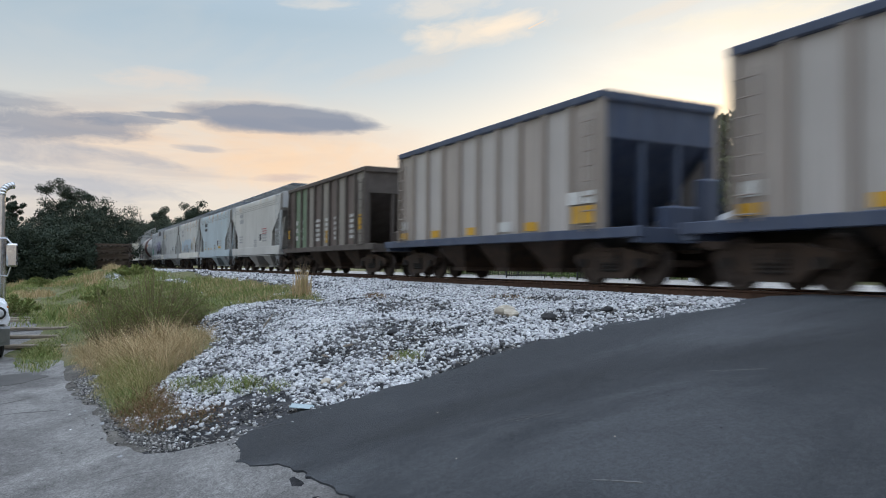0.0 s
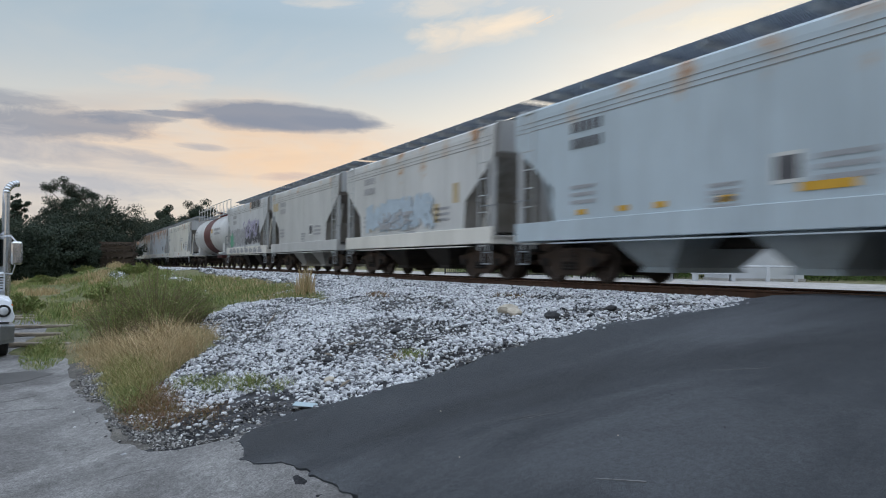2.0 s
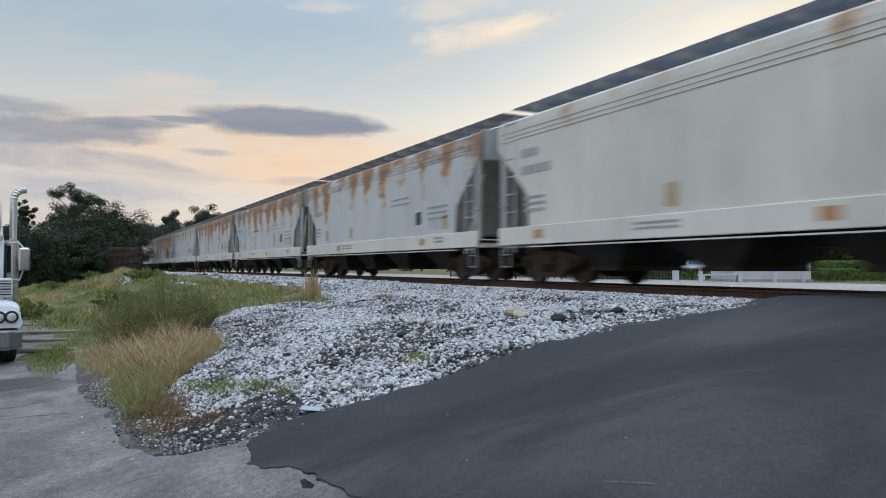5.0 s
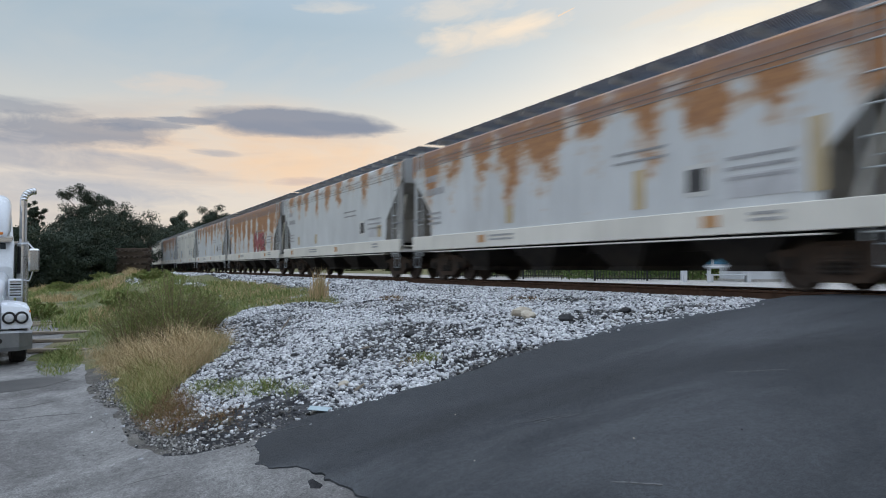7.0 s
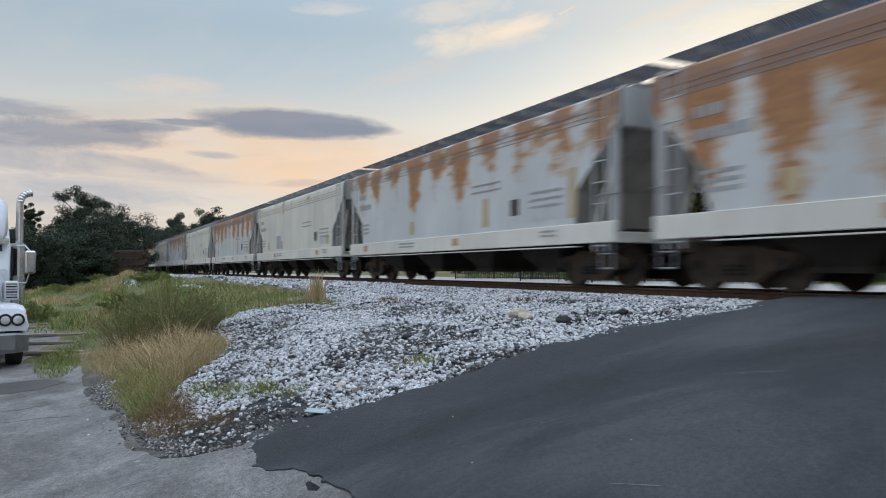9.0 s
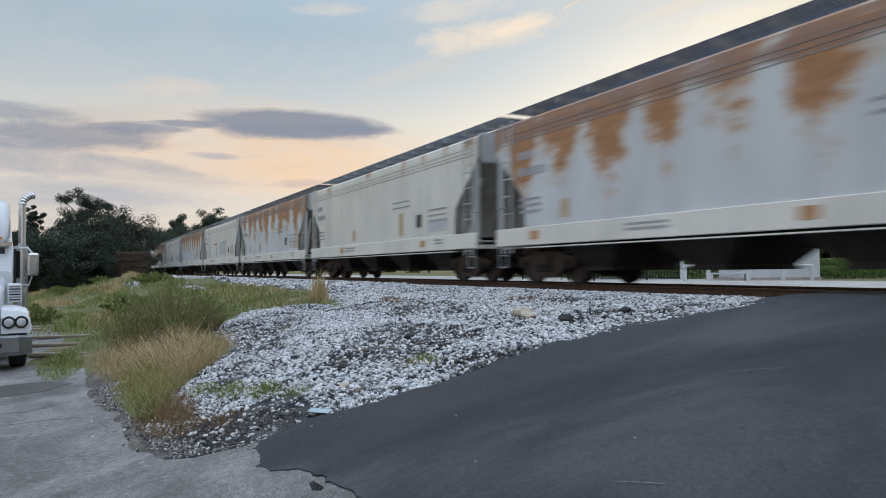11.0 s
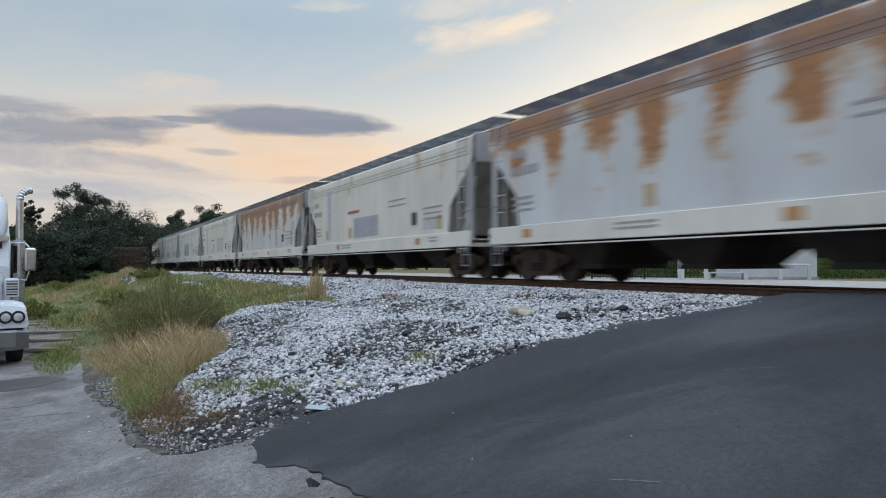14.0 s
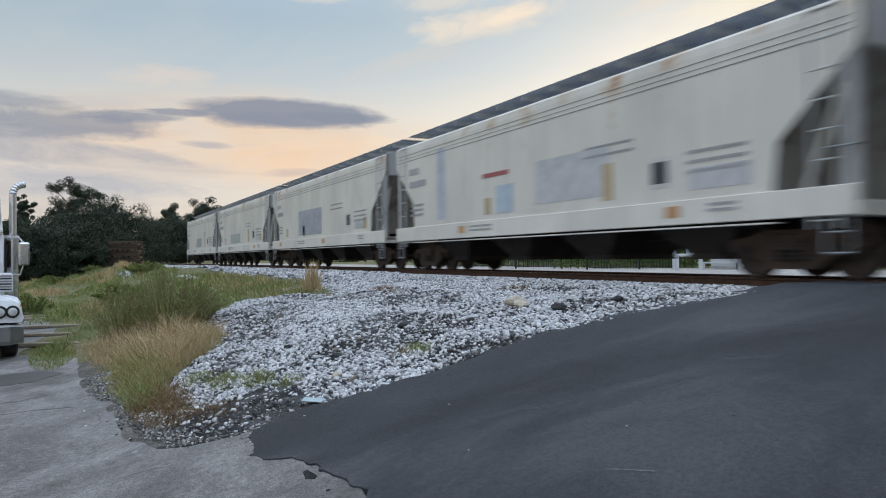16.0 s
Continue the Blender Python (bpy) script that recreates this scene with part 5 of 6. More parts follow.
def wood():
    tall = "tall open-crowned tree with gaps between its leafy boughs"
    for i, (px, d, h, sp) in enumerate([(145, 96, 11.9, 4.4), (54, 92, 9.9, 1.9), (196, 104, 8.9, 2.6)]):
        x, y = spot(px, d)
        tree((x, y, ground_z(x, y)), h, sp, 50 + i, 11000 if i == 0 else 7000, 0.13, label=tall, airy=True)
    rows = [(92, 80, 5.9, 3.6), (130, 84, 7.0, 4.0), (170, 86, 7.5, 4.2), (200, 92, 7.9, 3.4), (236, 100, 7.4, 3.6), (262, 120, 7.6, 4.5), (60, 82, 6.2, 4.0), (120, 76, 5.2, 3.4), (158, 78, 5.4, 2.8), (20, 72, 6.0, 4), (-130, 70, 10, 5), (-230, 70, 11, 5)]
    for i, (px, d, h, sp) in enumerate(rows):
        x, y = spot(px, d)
        tree((x, y, ground_z(x, y)), h, sp, 60 + i, 12500, 0.12, 0.05, clumps=60, label="dense dark tree with boughs down to the weeds")
    for i, (px, d, h, sp) in enumerate([(285, 165, 9.6, 4.0), (311, 176, 12.9, 3.4), (338, 190, 10.8, 4.5), (372, 186, 14.8, 4.2), (396, 186, 13.4, 4.0), (430, 190, 12, 6),
                                        (285, 150, 8.0, 6), (320, 150, 8, 6), (350, 150, 8, 6), (250, 190, 10, 6), (470, 200, 13, 7), (520, 200, 10, 7)]):
        x, y = spot(px, d)
        tree((x, max(y, 17), 1.5), h, sp, 80 + i, 9000, 0.22, 0.1, gap=1.0, label="distant dark tree beyond the track", clumps=40)
    for i, (px, d, h, sp) in enumerate([(1235, 46, 8.5, 4.0), (1310, 50, 9.5, 4.5), (1400, 44, 9.0, 4.2), (1480, 42, 9.5, 4), (1560, 45, 10, 5), (1640, 45, 10, 5), (1140, 60, 8, 5), (1040, 75, 7.5, 5), (940, 95, 8, 6), (850, 110, 8, 6), (760, 120, 9, 6), (660, 140, 9, 6), (580, 150, 9, 6), (1180, 70, 9, 6), (1260, 66, 9.5, 6), (1340, 62, 10, 6), (1420, 60, 10, 6), (1500, 58, 10, 6), (1090, 80, 9, 6), (1000, 92, 8.5, 6)]):
        x, y = spot(px, d)
        tree((x, y, 1.5), h, sp, 110 + i, 5200, 0.25, 0.0, FOLIAGE_SUNLIT, "leafy tree against the low sun beyond the track", gap=0.8)


wood()



# ---- the parked lorry ----
TRUCKW = mat("truck_white", (0.72, 0.75, 0.80), (0.68, 0.71, 0.76), 0.25, 0, 2, 20, 0.0, dirt=(0.5, 0.5, 0.5), dirt_amt=0.15, spec=0.6)
CHROME = mat("chrome", (0.72, 0.73, 0.75), (0.6, 0.61, 0.63), 0.18, 1.0, 3, 20, 0.0)
BUMPER = mat("dull_steel_bumper", (0.30, 0.31, 0.32), (0.22, 0.23, 0.24), 0.35, 0.6, 2, 20, 0.0)
RUBBER = mat("tyre_rubber", (0.02, 0.02, 0.021), (0.035, 0.034, 0.033), 0.85, 0, 6)
DARKGLASS = mat("dark_glass", (0.02, 0.024, 0.03), (0.03, 0.035, 0.04), 0.06, 0, 1, 4, 0.0, spec=0.8)
LENS = mat("headlamp_lens", (0.72, 0.74, 0.76), (0.45, 0.47, 0.5), 0.15, 0.1, 8, 60, 0.0)
AMBER = mat("amber_lens", (0.75, 0.22, 0.03), (0.6, 0.17, 0.02), 0.2, 0, 4, 20, 0.0)


def ring(x, pts):
    return [(x, y, z) for y, z in pts]


def super_ring(x, hw, z0, z1, r=0.2, n=5):
    """A rounded rectangle across the lorry at x."""
    out = []
    for cy, cz, a0 in ((hw - r, z1 - r, 0), (-hw + r, z1 - r, 90), (-hw + r, z0 + r, 180), (hw - r, z0 + r, 270)):
        for k in range(n):
            a = radians(a0 + 90 * k / (n - 1))
            out.append((x, cy + r * math.cos(a), cz + r * math.sin(a)))
    return out


def lorry():
    t = thing("semi_truck", pose(-17.75, -2.2, 0.01, 0, 0, 8.0), "white long-nosed semi truck tractor with a grey bumper and chrome stacks", "truck")
    # bonnet, low nose rising to the windscreen
    part("hood", loft([super_ring(-0.25, 0.62, 0.80, 1.62, 0.14), super_ring(-0.32, 0.66, 0.78, 1.68, 0.16), super_ring(-1.2, 0.78, 0.75, 1.86, 0.2), super_ring(-2.1, 0.92, 0.75, 2.04, 0.2)]), TRUCKW, t, smooth=True)
    part("grille", boxes((-0.26, -0.5, 0.78, -0.2, 0.5, 1.55), bevel=0.02), mat("black_grille", (0.02, 0.02, 0.022), None, 0.5), t)
    for k in range(7):
        part("grille_bar", boxes((-0.20, -0.47, 0.85 + 0.1 * k, -0.18, 0.47, 0.88 + 0.1 * k)), CHROME, t)
    part("grille_surround", boxes((-0.24, -0.58, 0.74, -0.17, -0.5, 1.62), (-0.24, 0.5, 0.74, -0.17, 0.58, 1.62), (-0.24, -0.58, 1.55, -0.17, 0.58, 1.64), bevel=0.02), CHROME, t)
    # bumper with tow holes
    part("bumper", loft([[(x, y, z) for x, z in ((0.0, 0.34), (0.03, 0.42), (0.03, 0.72), (-0.02, 0.76), (-0.3, 0.76), (-0.3, 0.34))] if abs(y) < 1.0 else [(x - 0.16, y, z) for x, z in ((0.0, 0.36), (0.0, 0.44), (0.0, 0.70), (-0.04, 0.74), (-0.25, 0.74), (-0.25, 0.36))] for y in (-1.24, -0.98, -0.4, 0.4, 0.98, 1.24)]), BUMPER, t, "dull grey steel bumper")
    for s in (-1, 1):
        part("tow_hole", tubes(((0.0, s * 0.62, 0.56), (0.046, s * 0.62, 0.56), 0.055), n=14), RUBBER, t)
        # wings with twin headlamps
        w = part("front_fender", loft([[(x, s * 0.66, zb), (x, s * 1.20, zb), (x, s * 1.24, zb + 0.1 * k), (x, s * 1.16, zt - 0.05), (x, s * 1.0, zt), (x, s * 0.66, zt + 0.02)] for x, zb, zt, k in ((-0.12, 0.80, 1.12, 1), (-0.2, 0.79, 1.26, 1), (-0.45, 0.80, 1.34, 1), (-0.62, 0.98, 1.36, 1), (-1.0, 1.12, 1.36, 1), (-1.4, 1.05, 1.34, 1), (-1.68, 0.8, 1.28, 1), (-1.75, 0.5, 1.0, 1))]), TRUCKW, t, smooth=False)
        for y in (0.80, 1.03):
            h = part("headlamp", lathe([(0.0, 0.10), (0.05, 0.135), (0.095, 0.13), (0.10, 0.095)], 20, "x"), RUBBER, w, "round headlamp in a black rim")
            h.location = (-0.19, s * y, 1.03)
            part("lens", lathe([(0.09, 0.1), (0.112, 0.075), (0.122, 0.02)], 18, "x"), LENS, h, smooth=True)
        part("side_marker", boxes((-0.5, s * 1.2 - 0.02, 1.12, -0.42, s * 1.2 + 0.03, 1.16), bevel=0.01), AMBER, w)
        ai = part("air_intake", boxes((-1.55, s * 0.98 - 0.14, 1.42, -1.2, s * 0.98 + 0.14, 1.84), bevel=0.03), TRUCKW, t)
        for k in range(6):
            part("louvre", boxes((-1.205, s * 0.98 - 0.11, 1.46 + 0.06 * k, -1.19, s * 0.98 + 0.11, 1.49 + 0.06 * k)), CHROME if k % 2 else RUBBER, ai)
    # cab, windscreen, high roof, sleeper
    part("cab", loft([super_ring(-2.0, 0.98, 0.75, 2.12, 0.12), super_ring(-2.35, 1.02, 0.75, 2.75, 0.14), super_ring(-2.6, 1.04, 0.75, 2.82, 0.14), super_ring(-3.7, 1.05, 0.75, 2.82, 0.14)]), TRUCKW, t)
    part("windscreen", loft([[(-2.02, -0.86, 2.10), (-2.02, 0.86, 2.10), (-2.06, 0.86, 2.10), (-2.06, -0.86, 2.10)], [(-2.30, -0.84, 2.68), (-2.30, 0.84, 2.68), (-2.34, 0.84, 2.68), (-2.34, -0.84, 2.68)]]), DARKGLASS, t, "dark reflective windscreen")
    part("sun_visor", loft([super_ring(-2.05, 0.96, 2.70, 2.80, 0.04), super_ring(-2.5, 1.0, 2.72, 2.86, 0.05)]), CHROME, t)
    for s in (-1, 1):
        part("clearance_lamp", boxes((-2.06, s * 0.72 - 0.05, 2.86, -1.98, s * 0.72 + 0.05, 2.92), bevel=0.015), AMBER, t)
        part("side_window", boxes((-3.3, s * 1.05 - 0.012, 1.95, -2.55, s * 1.05 + 0.012, 2.62), bevel=0.005), DARKGLASS, t)
        part("door_seam", boxes((-3.42, s * 1.05 - 0.008, 0.9, -3.40, s * 1.05 + 0.008, 2.7)), RUBBER, t)
    part("roof_fairing", loft([super_ring(-2.3, 0.86, 2.80, 2.96, 0.07), super_ring(-2.5, 0.92, 2.80, 3.38, 0.2), super_ring(-2.85, 0.98, 2.80, 3.74, 0.25), super_ring(-3.4, 1.02, 2.80, 3.90, 0.25), super_ring(-4.4, 1.05, 2.80, 3.95, 0.25)]), TRUCKW, t, smooth=True)
    part("sleeper", loft([super_ring(-3.72, 1.1, 0.75, 2.84, 0.12), super_ring(-5.0, 1.1, 0.75, 3.9, 0.12), super_ring(-5.05, 1.0, 0.8, 3.85, 0.1)]), TRUCKW, t)
    # stacks, mirrors, steps, tanks
    for s in (-1, 1):
        st = part("exhaust_pipe", tubes(((-3.0, s * 1.25, 0.95), (-3.0, s * 1.25, 2.75), 0.13), ((-3.0, s * 1.25, 2.75), (-3.0, s * 1.25, 3.75), 0.085), n=16), CHROME, t, "chrome exhaust stack with a perforated shield")
        bm = bmesh.new()
        p0 = Vector((-3.0, s * 1.25, 3.75))
        for k in range(6):
            a = radians(15 * (k + 1))
            p1 = Vector((-3.0 - 0.02 * k, s * (1.25 + 0.26 * (1 - math.cos(a))), 3.75 + 0.26 * math.sin(a)))
            tube(bm, p0, p1, 0.085, n=14)
            p0 = p1
        part("curved_tip", bm, CHROME, st, smooth=True)
        part("stack_bracket", boxes((-3.06, s * 1.12 - 0.1, 2.68, -2.94, s * 1.12 + 0.1, 2.74)), CHROME, t)
        m = part("mirror", boxes((-2.22, s * 1.42 - 0.12, 2.0, -2.10, s * 1.42 + 0.12, 2.55), bevel=0.04), CHROME, t, "tall chrome door mirror on tubular arms")
        part("mirror_arm", tubes(((-2.4, s * 1.02, 2.66), (-2.2, s * 1.3, 2.68), 0.018), ((-2.2, s * 1.3, 2.68), (-2.16, s * 1.4, 2.55), 0.018), ((-2.4, s * 1.02, 1.82), (-2.2, s * 1.34, 1.78), 0.018), ((-2.2, s * 1.34, 1.78), (-2.16, s * 1.4, 2.0), 0.018), n=8), CHROME, m)
        for k in range(4):
            part("cab_step", boxes((-3.2, s * 1.22 - 0.12, 0.38 + 0.1 * k, -2.1, s * 1.22 + 0.12, 0.42 + 0.1 * k), bevel=0.008), CHROME, t)
        part("fuel_tank", tubes(((-5.0, s * 0.98, 0.72), (-3.4, s * 0.98, 0.72), 0.31), n=20), CHROME, t)
        for x in (-0.98, -5.9, -7.2):
            wy = 1.02 if x > -2 else 0.9
            wh = part("wheel", lathe([(-0.14, 0.3), (-0.15, 0.46), (-0.11, 0.51), (0.11, 0.51), (0.15, 0.46), (0.14, 0.3)], 28), RUBBER, t, "black rubber truck tyre")
            wh.location = (x, s * wy, 0.50)
            part("rim", lathe([(-0.1, 0.1), (-0.1, 0.29), (-0.13, 0.3), (0.13, 0.3), (0.1, 0.29), (0.1, 0.1)], 24), CHROME, wh)
    part("chassis", boxes((-7.9, -0.45, 0.62, -0.3, -0.3, 0.85), (-7.9, 0.3, 0.62, -0.3, 0.45, 0.85), (-1.2, -0.9, 0.45, -0.8, 0.9, 0.6), (-7.3, -0.9, 0.45, -5.8, 0.9, 0.6)), RUBBER, t)
    return t


lorry()

# ---- yard: timber, stain, litter ----
OLDWOOD = mat("grey_old_timber", (0.24, 0.20, 0.16), (0.34, 0.29, 0.23), 0.9, 0, 5, 60, 0.5, dirt=(0.10, 0.08, 0.06), dirt_amt=0.6, streak=0.3)


def timber(x, y, length, turn, w=0.24, h=0.09, z=None, tilt=0):
    t = link("timber", boxes((-length / 2, -w / 2, 0, length / 2, w / 2, h), bevel=0.018), OLDWOOD)
    t.matrix_world = pose(x, y, (rise(y) + 0.012) if z is None else z, 0, tilt, turn)
    return tagged(t, "weathered grey timber lying on the yard", "timber", "old timbers")


for x, y, ln, turn in ((-25.6, -0.75, 2.4, 75), (-30.0, -1.5, 2.6, 80), (-31.2, -1.6, 2.6, 78), (-33.5, -1.8, 2.6, 82), (-35.5, -2.2, 2.5, 84), (-38.0, -2.4, 2.6, 79), (-41.0, -2.8, 2.6, 83), (-23.0, -0.9, 1.7, 70), (-20.2, -0.75, 1.8, 66)):
    timber(x, y, ln, turn)

WET = mat("damp_stain", (0.045, 0.043, 0.042), (0.07, 0.066, 0.063), 0.55, 0, 2, 30, 0.1)


def blot(name, cx, cy, rx, ry, lift, material, label, category, seed):
    bm = bmesh.new()
    n = 48
    ring_ = []
    for k in range(n):
        a = 2 * math.pi * k / n
        r = 1 + 0.22 * wob(math.cos(a), math.sin(a), 1.6, seed) + 0.1 * wob(math.cos(a), math.sin(a), 5, seed)
        x, y = cx + rx * r * math.cos(a), cy + ry * r * math.sin(a)
        ring_.append(bm.verts.new((x, y, rise(y) + lift)))
    c = bm.verts.new((cx, cy, rise(cy) + lift))
    for k in range(n):
        bm.faces.new((ring_[k], ring_[(k + 1) % n], c))
    r = bmesh.ops.extrude_face_region(bm, geom=list(bm.faces))
    for v in r["geom"]:
        if isinstance(v, bmesh.types.BMVert):
            v.co.z -= 0.003
    bmesh.ops.recalc_face_normals(bm, faces=bm.faces)
    return tagged(link(name, bm, material), label, category)


blot("damp_patch", -14.9, -1.25, 0.75, 1.0, 0.018, WET, "dark damp stain on the concrete yard", "stain", 3)


def rock(x, y, s, material, label, seed, name="stone_lump"):
    bm = bmesh.new()
    bmesh.ops.create_icosphere(bm, subdivisions=2, radius=s)
    for v in bm.verts:
        v.co *= 1 + 0.35 * noise.noise(v.co / s * 1.1 + Vector((seed, 0, 0)))
        v.co.z *= 0.6
    ob = link(name, bm, material)
    ob.location = (x, y, ground_z(x, y) + 0.3 * s)
    return tagged(ob, label, "stone", "loose lumps")


COALM = mat("black_lump", (0.018, 0.018, 0.02), (0.03, 0.03, 0.032), 0.7, 0, 20)
PALE = mat("cream_stone", (0.58, 0.52, 0.43), (0.48, 0.42, 0.34), 0.9, 0, 10)
for k, (x, y, s) in enumerate(((-8.55, 6.1, 0.11), (-8.25, 6.9, 0.09), (-10.2, 4.4, 0.08), (-9.3, 5.1, 0.06), (-8.0, 6.35, 0.06), (-11.1, 2.9, 0.07), (-9.4, 3.1, 0.07))):
    rock(x, y, s, COALM, "black lump of coal or asphalt lying among the stones", k)
for k, (x, y, s) in enumerate(((-9.6, 6.0, 0.16), (-9.3, 5.95, 0.12), (-8.3, 2.75, 0.07))):
    rock(x, y, s, PALE, "large cream-coloured stone on the ballast", 20 + k)
scrap = link("plastic_scrap", boxes((-0.13, -0.07, 0, 0.13, 0.07, 0.01), bevel=0.004), mat("pale_teal_plastic", (0.42, 0.52, 0.56), (0.36, 0.46, 0.5), 0.5))
scrap.matrix_world = pose(-7.66, 2.28, ground_z(-7.66, 2.28) + 0.03, 6, 4, 60)
tagged(scrap, "bent pale teal plastic scrap beside the asphalt edge", "litter")
for k, (x, y, ln, a, tilt) in enumerate(((-7.75, 2.75, 0.13, 70, -35), (-9.7, 3.2, 0.2, 10, 0), (-9.9, 3.6, 0.15, 60, -12), (-13.9, 3.45, 0.3, 80, -55))):
    sk = link("stick", loft([[(x_, 0.014 * math.cos(q) * w, 0.014 * math.sin(q) * w) for q in (0, 1.26, 2.5, 3.77, 5.0)] for x_, w in ((-ln / 2, 0.7), (-ln / 6, 1.2), (ln / 5, 1.0), (ln / 2, 0.5))]), OLDWOOD)
    sk.matrix_world = pose(x, y, ground_z(x, y) + 0.05 + abs(math.sin(radians(tilt))) * ln / 2, 0, tilt, a)
    tagged(sk, "pale broken stick on the stones", "stick", "broken sticks")
CRACK = mat("dirt_in_crack", (0.12, 0.115, 0.11), (0.17, 0.165, 0.16), 0.95)


def crack(x, y, a, length, seed):
    """A jagged dirt-filled crack in the yard."""
    rnd = random.Random(seed)
    bm = bmesh.new()
    rows_ = []
    n = int(length / 0.12)
    for k in range(n + 1):
        w = 0.0045 * math.sin(math.pi * (k + 0.5) / (n + 1)) * rnd.uniform(0.4, 1.8) + 0.001
        rows_.append([bm.verts.new((x + sg * w * -math.sin(a), y + sg * w * math.cos(a), rise(y) + z)) for sg, z in ((-1, 0.0165), (1, 0.0165), (1, 0.008), (-1, 0.008))])
        a += rnd.uniform(-0.5, 0.5)
        x, y = x + 0.12 * math.cos(a), y + 0.12 * math.sin(a)
    for p, q in zip(rows_, rows_[1:]):
        for j in range(4):
            bm.faces.new((p[j], p[(j + 1) % 4], q[(j + 1) % 4], q[j]))
    bmesh.ops.recalc_face_normals(bm, faces=bm.faces)
    tagged(link("crack", bm, CRACK), "jagged dirt-filled crack in the concrete yard", "crack", "yard cracks")


for k, (x, y, a, ln) in enumerate(((-11.2, 0.1, -2.2, 1.2), (-9.6, 0.2, 2.9, 1.0), (-12.6, -0.4, -0.4, 1.0), (-7.1, 0.7, -1.9, 0.7))):
    crack(x, y, a, ln, 40 + k)


SCUFF = mat("pale_scuff", (0.17, 0.17, 0.175), (0.10, 0.10, 0.105), 0.9, 0, 30, 60, 0.1)


def scuff(x0, y0, x1, y1, w, seed):
    """A thin uneven scrape mark on the asphalt."""
    rnd = random.Random(seed)
    bm = bmesh.new()
    d = Vector((x1 - x0, y1 - y0))
    side = Vector((-d.y, d.x)).normalized()
    rows_ = []
    for k in range(9):
        q = Vector((x0, y0)) + d * (k / 8)
        ww = w * rnd.uniform(0.3, 1.0)
        rows_.append([bm.verts.new((p.x, p.y, road_rise(p.y) + dz)) for p, dz in ((q - side * ww, 0.021), (q + side * ww, 0.021), (q + side * ww, 0.012), (q - side * ww, 0.012))])
    for p, q in zip(rows_, rows_[1:]):
        for m in range(4):
            bm.faces.new((p[m], p[(m + 1) % 4], q[(m + 1) % 4], q[m]))
    bmesh.ops.recalc_face_normals(bm, faces=bm.faces)
    tagged(link("scrape_mark", bm, SCUFF), "thin pale scrape mark on the dark asphalt", "scrape mark", "scrape marks")


for k, (x0, y0, x1, y1, w) in enumerate(((-5.04, 3.28, -4.88, 3.61, 0.006), (-5.12, 3.24, -4.95, 3.56, 0.004), (-3.68, 2.95, -3.39, 3.11, 0.008), (-7.5, 1.6, -7.27, 2.01, 0.006), (-4.65, 4.99, -4.27, 5.3, 0.008))):
    scuff(x0, y0, x1, y1, w, 70 + k)
for k, (x, y, s_) in enumerate(((-5.9, 3.0, 0.012), (-4.4, 4.3, 0.014), (-5.3, 2.7, 0.01), (-4.1, 3.5, 0.012), (-6.6, 2.6, 0.012), (-3.9, 4.9, 0.014), (-4.8, 2.6, 0.011), (-3.6, 4.0, 0.012), (-6.2, 4.4, 0.014))):
    pb = rock(x, y, s_ * 0.6, PALE if k % 3 == 0 else COALM, "small stone lying on the asphalt", 50 + k, "pebble")
    pb.location.z = road_rise(y) + 0.018 + 0.18 * s_


# ---- shrub on the bank ----
def shrub(x, y, h, spread, seed, stems, label, leafm, lf=0.03, per=60):
    rnd = random.Random(seed)
    t = thing("shrub", pose(x, y, ground_z(x, y)), label, "shrub", "shrubs")
    bm = bmesh.new()
    co, fs = [], []
    for k in range(stems):
        a, r = rnd.uniform(0, 6.28), rnd.random() ** 0.5
        b = Vector((0.35 * spread * r * math.cos(a), 0.35 * spread * r * math.sin(a), -0.03))
        e = Vector((spread * r * math.cos(a) * 1.0, spread * r * math.sin(a), h * (1.05 - 0.55 * r * r) * rnd.uniform(0.75, 1.08)))
        mid = (b + e) / 2 + Vector((0, 0, 0.12 * h))
        tube(bm, b, mid, 0.008, 0.006, 4, False)
        tube(bm, mid, e, 0.006, 0.003, 4, False)
        for _ in range(per):
            f = rnd.uniform(0.25, 1.0)
            p = b.lerp(mid, f * 2) if f < 0.5 else mid.lerp(e, f * 2 - 1)
            p = p + Vector((rnd.gauss(0, 0.07), rnd.gauss(0, 0.07), rnd.gauss(0, 0.06))) * (h / 1.4)
            u = Vector((rnd.gauss(0, 0.6), rnd.gauss(0, 0.6), rnd.gauss(0.5, 0.6))).normalized() * lf * rnd.uniform(0.7, 1.5)
            v = u.orthogonal().normalized() * lf * 0.28
            q = len(co)
            co += [p - u, p + v, p + u, p - v]
            fs.append((q, q + 1, q + 2, q + 3))
    part("stem", bm, DRYSTEM, t)
    me = bpy.data.meshes.new("foliage")
    me.from_pydata([tuple(c) for c in co], [], fs)
    me.materials.append(leafm)
    new("foliage", me).parent = t


DRYSTEM = mat("brown_stems", (0.16, 0.12, 0.07), (0.22, 0.17, 0.10), 0.9)
SHRUBL = island_mat("shrub_leaves", [(0.0, (0.14, 0.19, 0.06)), (0.5, (0.23, 0.28, 0.095)), (0.85, (0.33, 0.34, 0.14)), (1.0, (0.42, 0.37, 0.19))], 0.8, 10, 0)
shrub(-17.7, 1.0, 1.3, 1.0, 1, 150, "feathery green shrub with thin brown stems", SHRUBL, 0.022, 48)
shrub(-17.1, 1.75, 1.5, 1.2, 3, 190, "feathery green shrub with thin brown stems", SHRUBL, 0.022, 48)
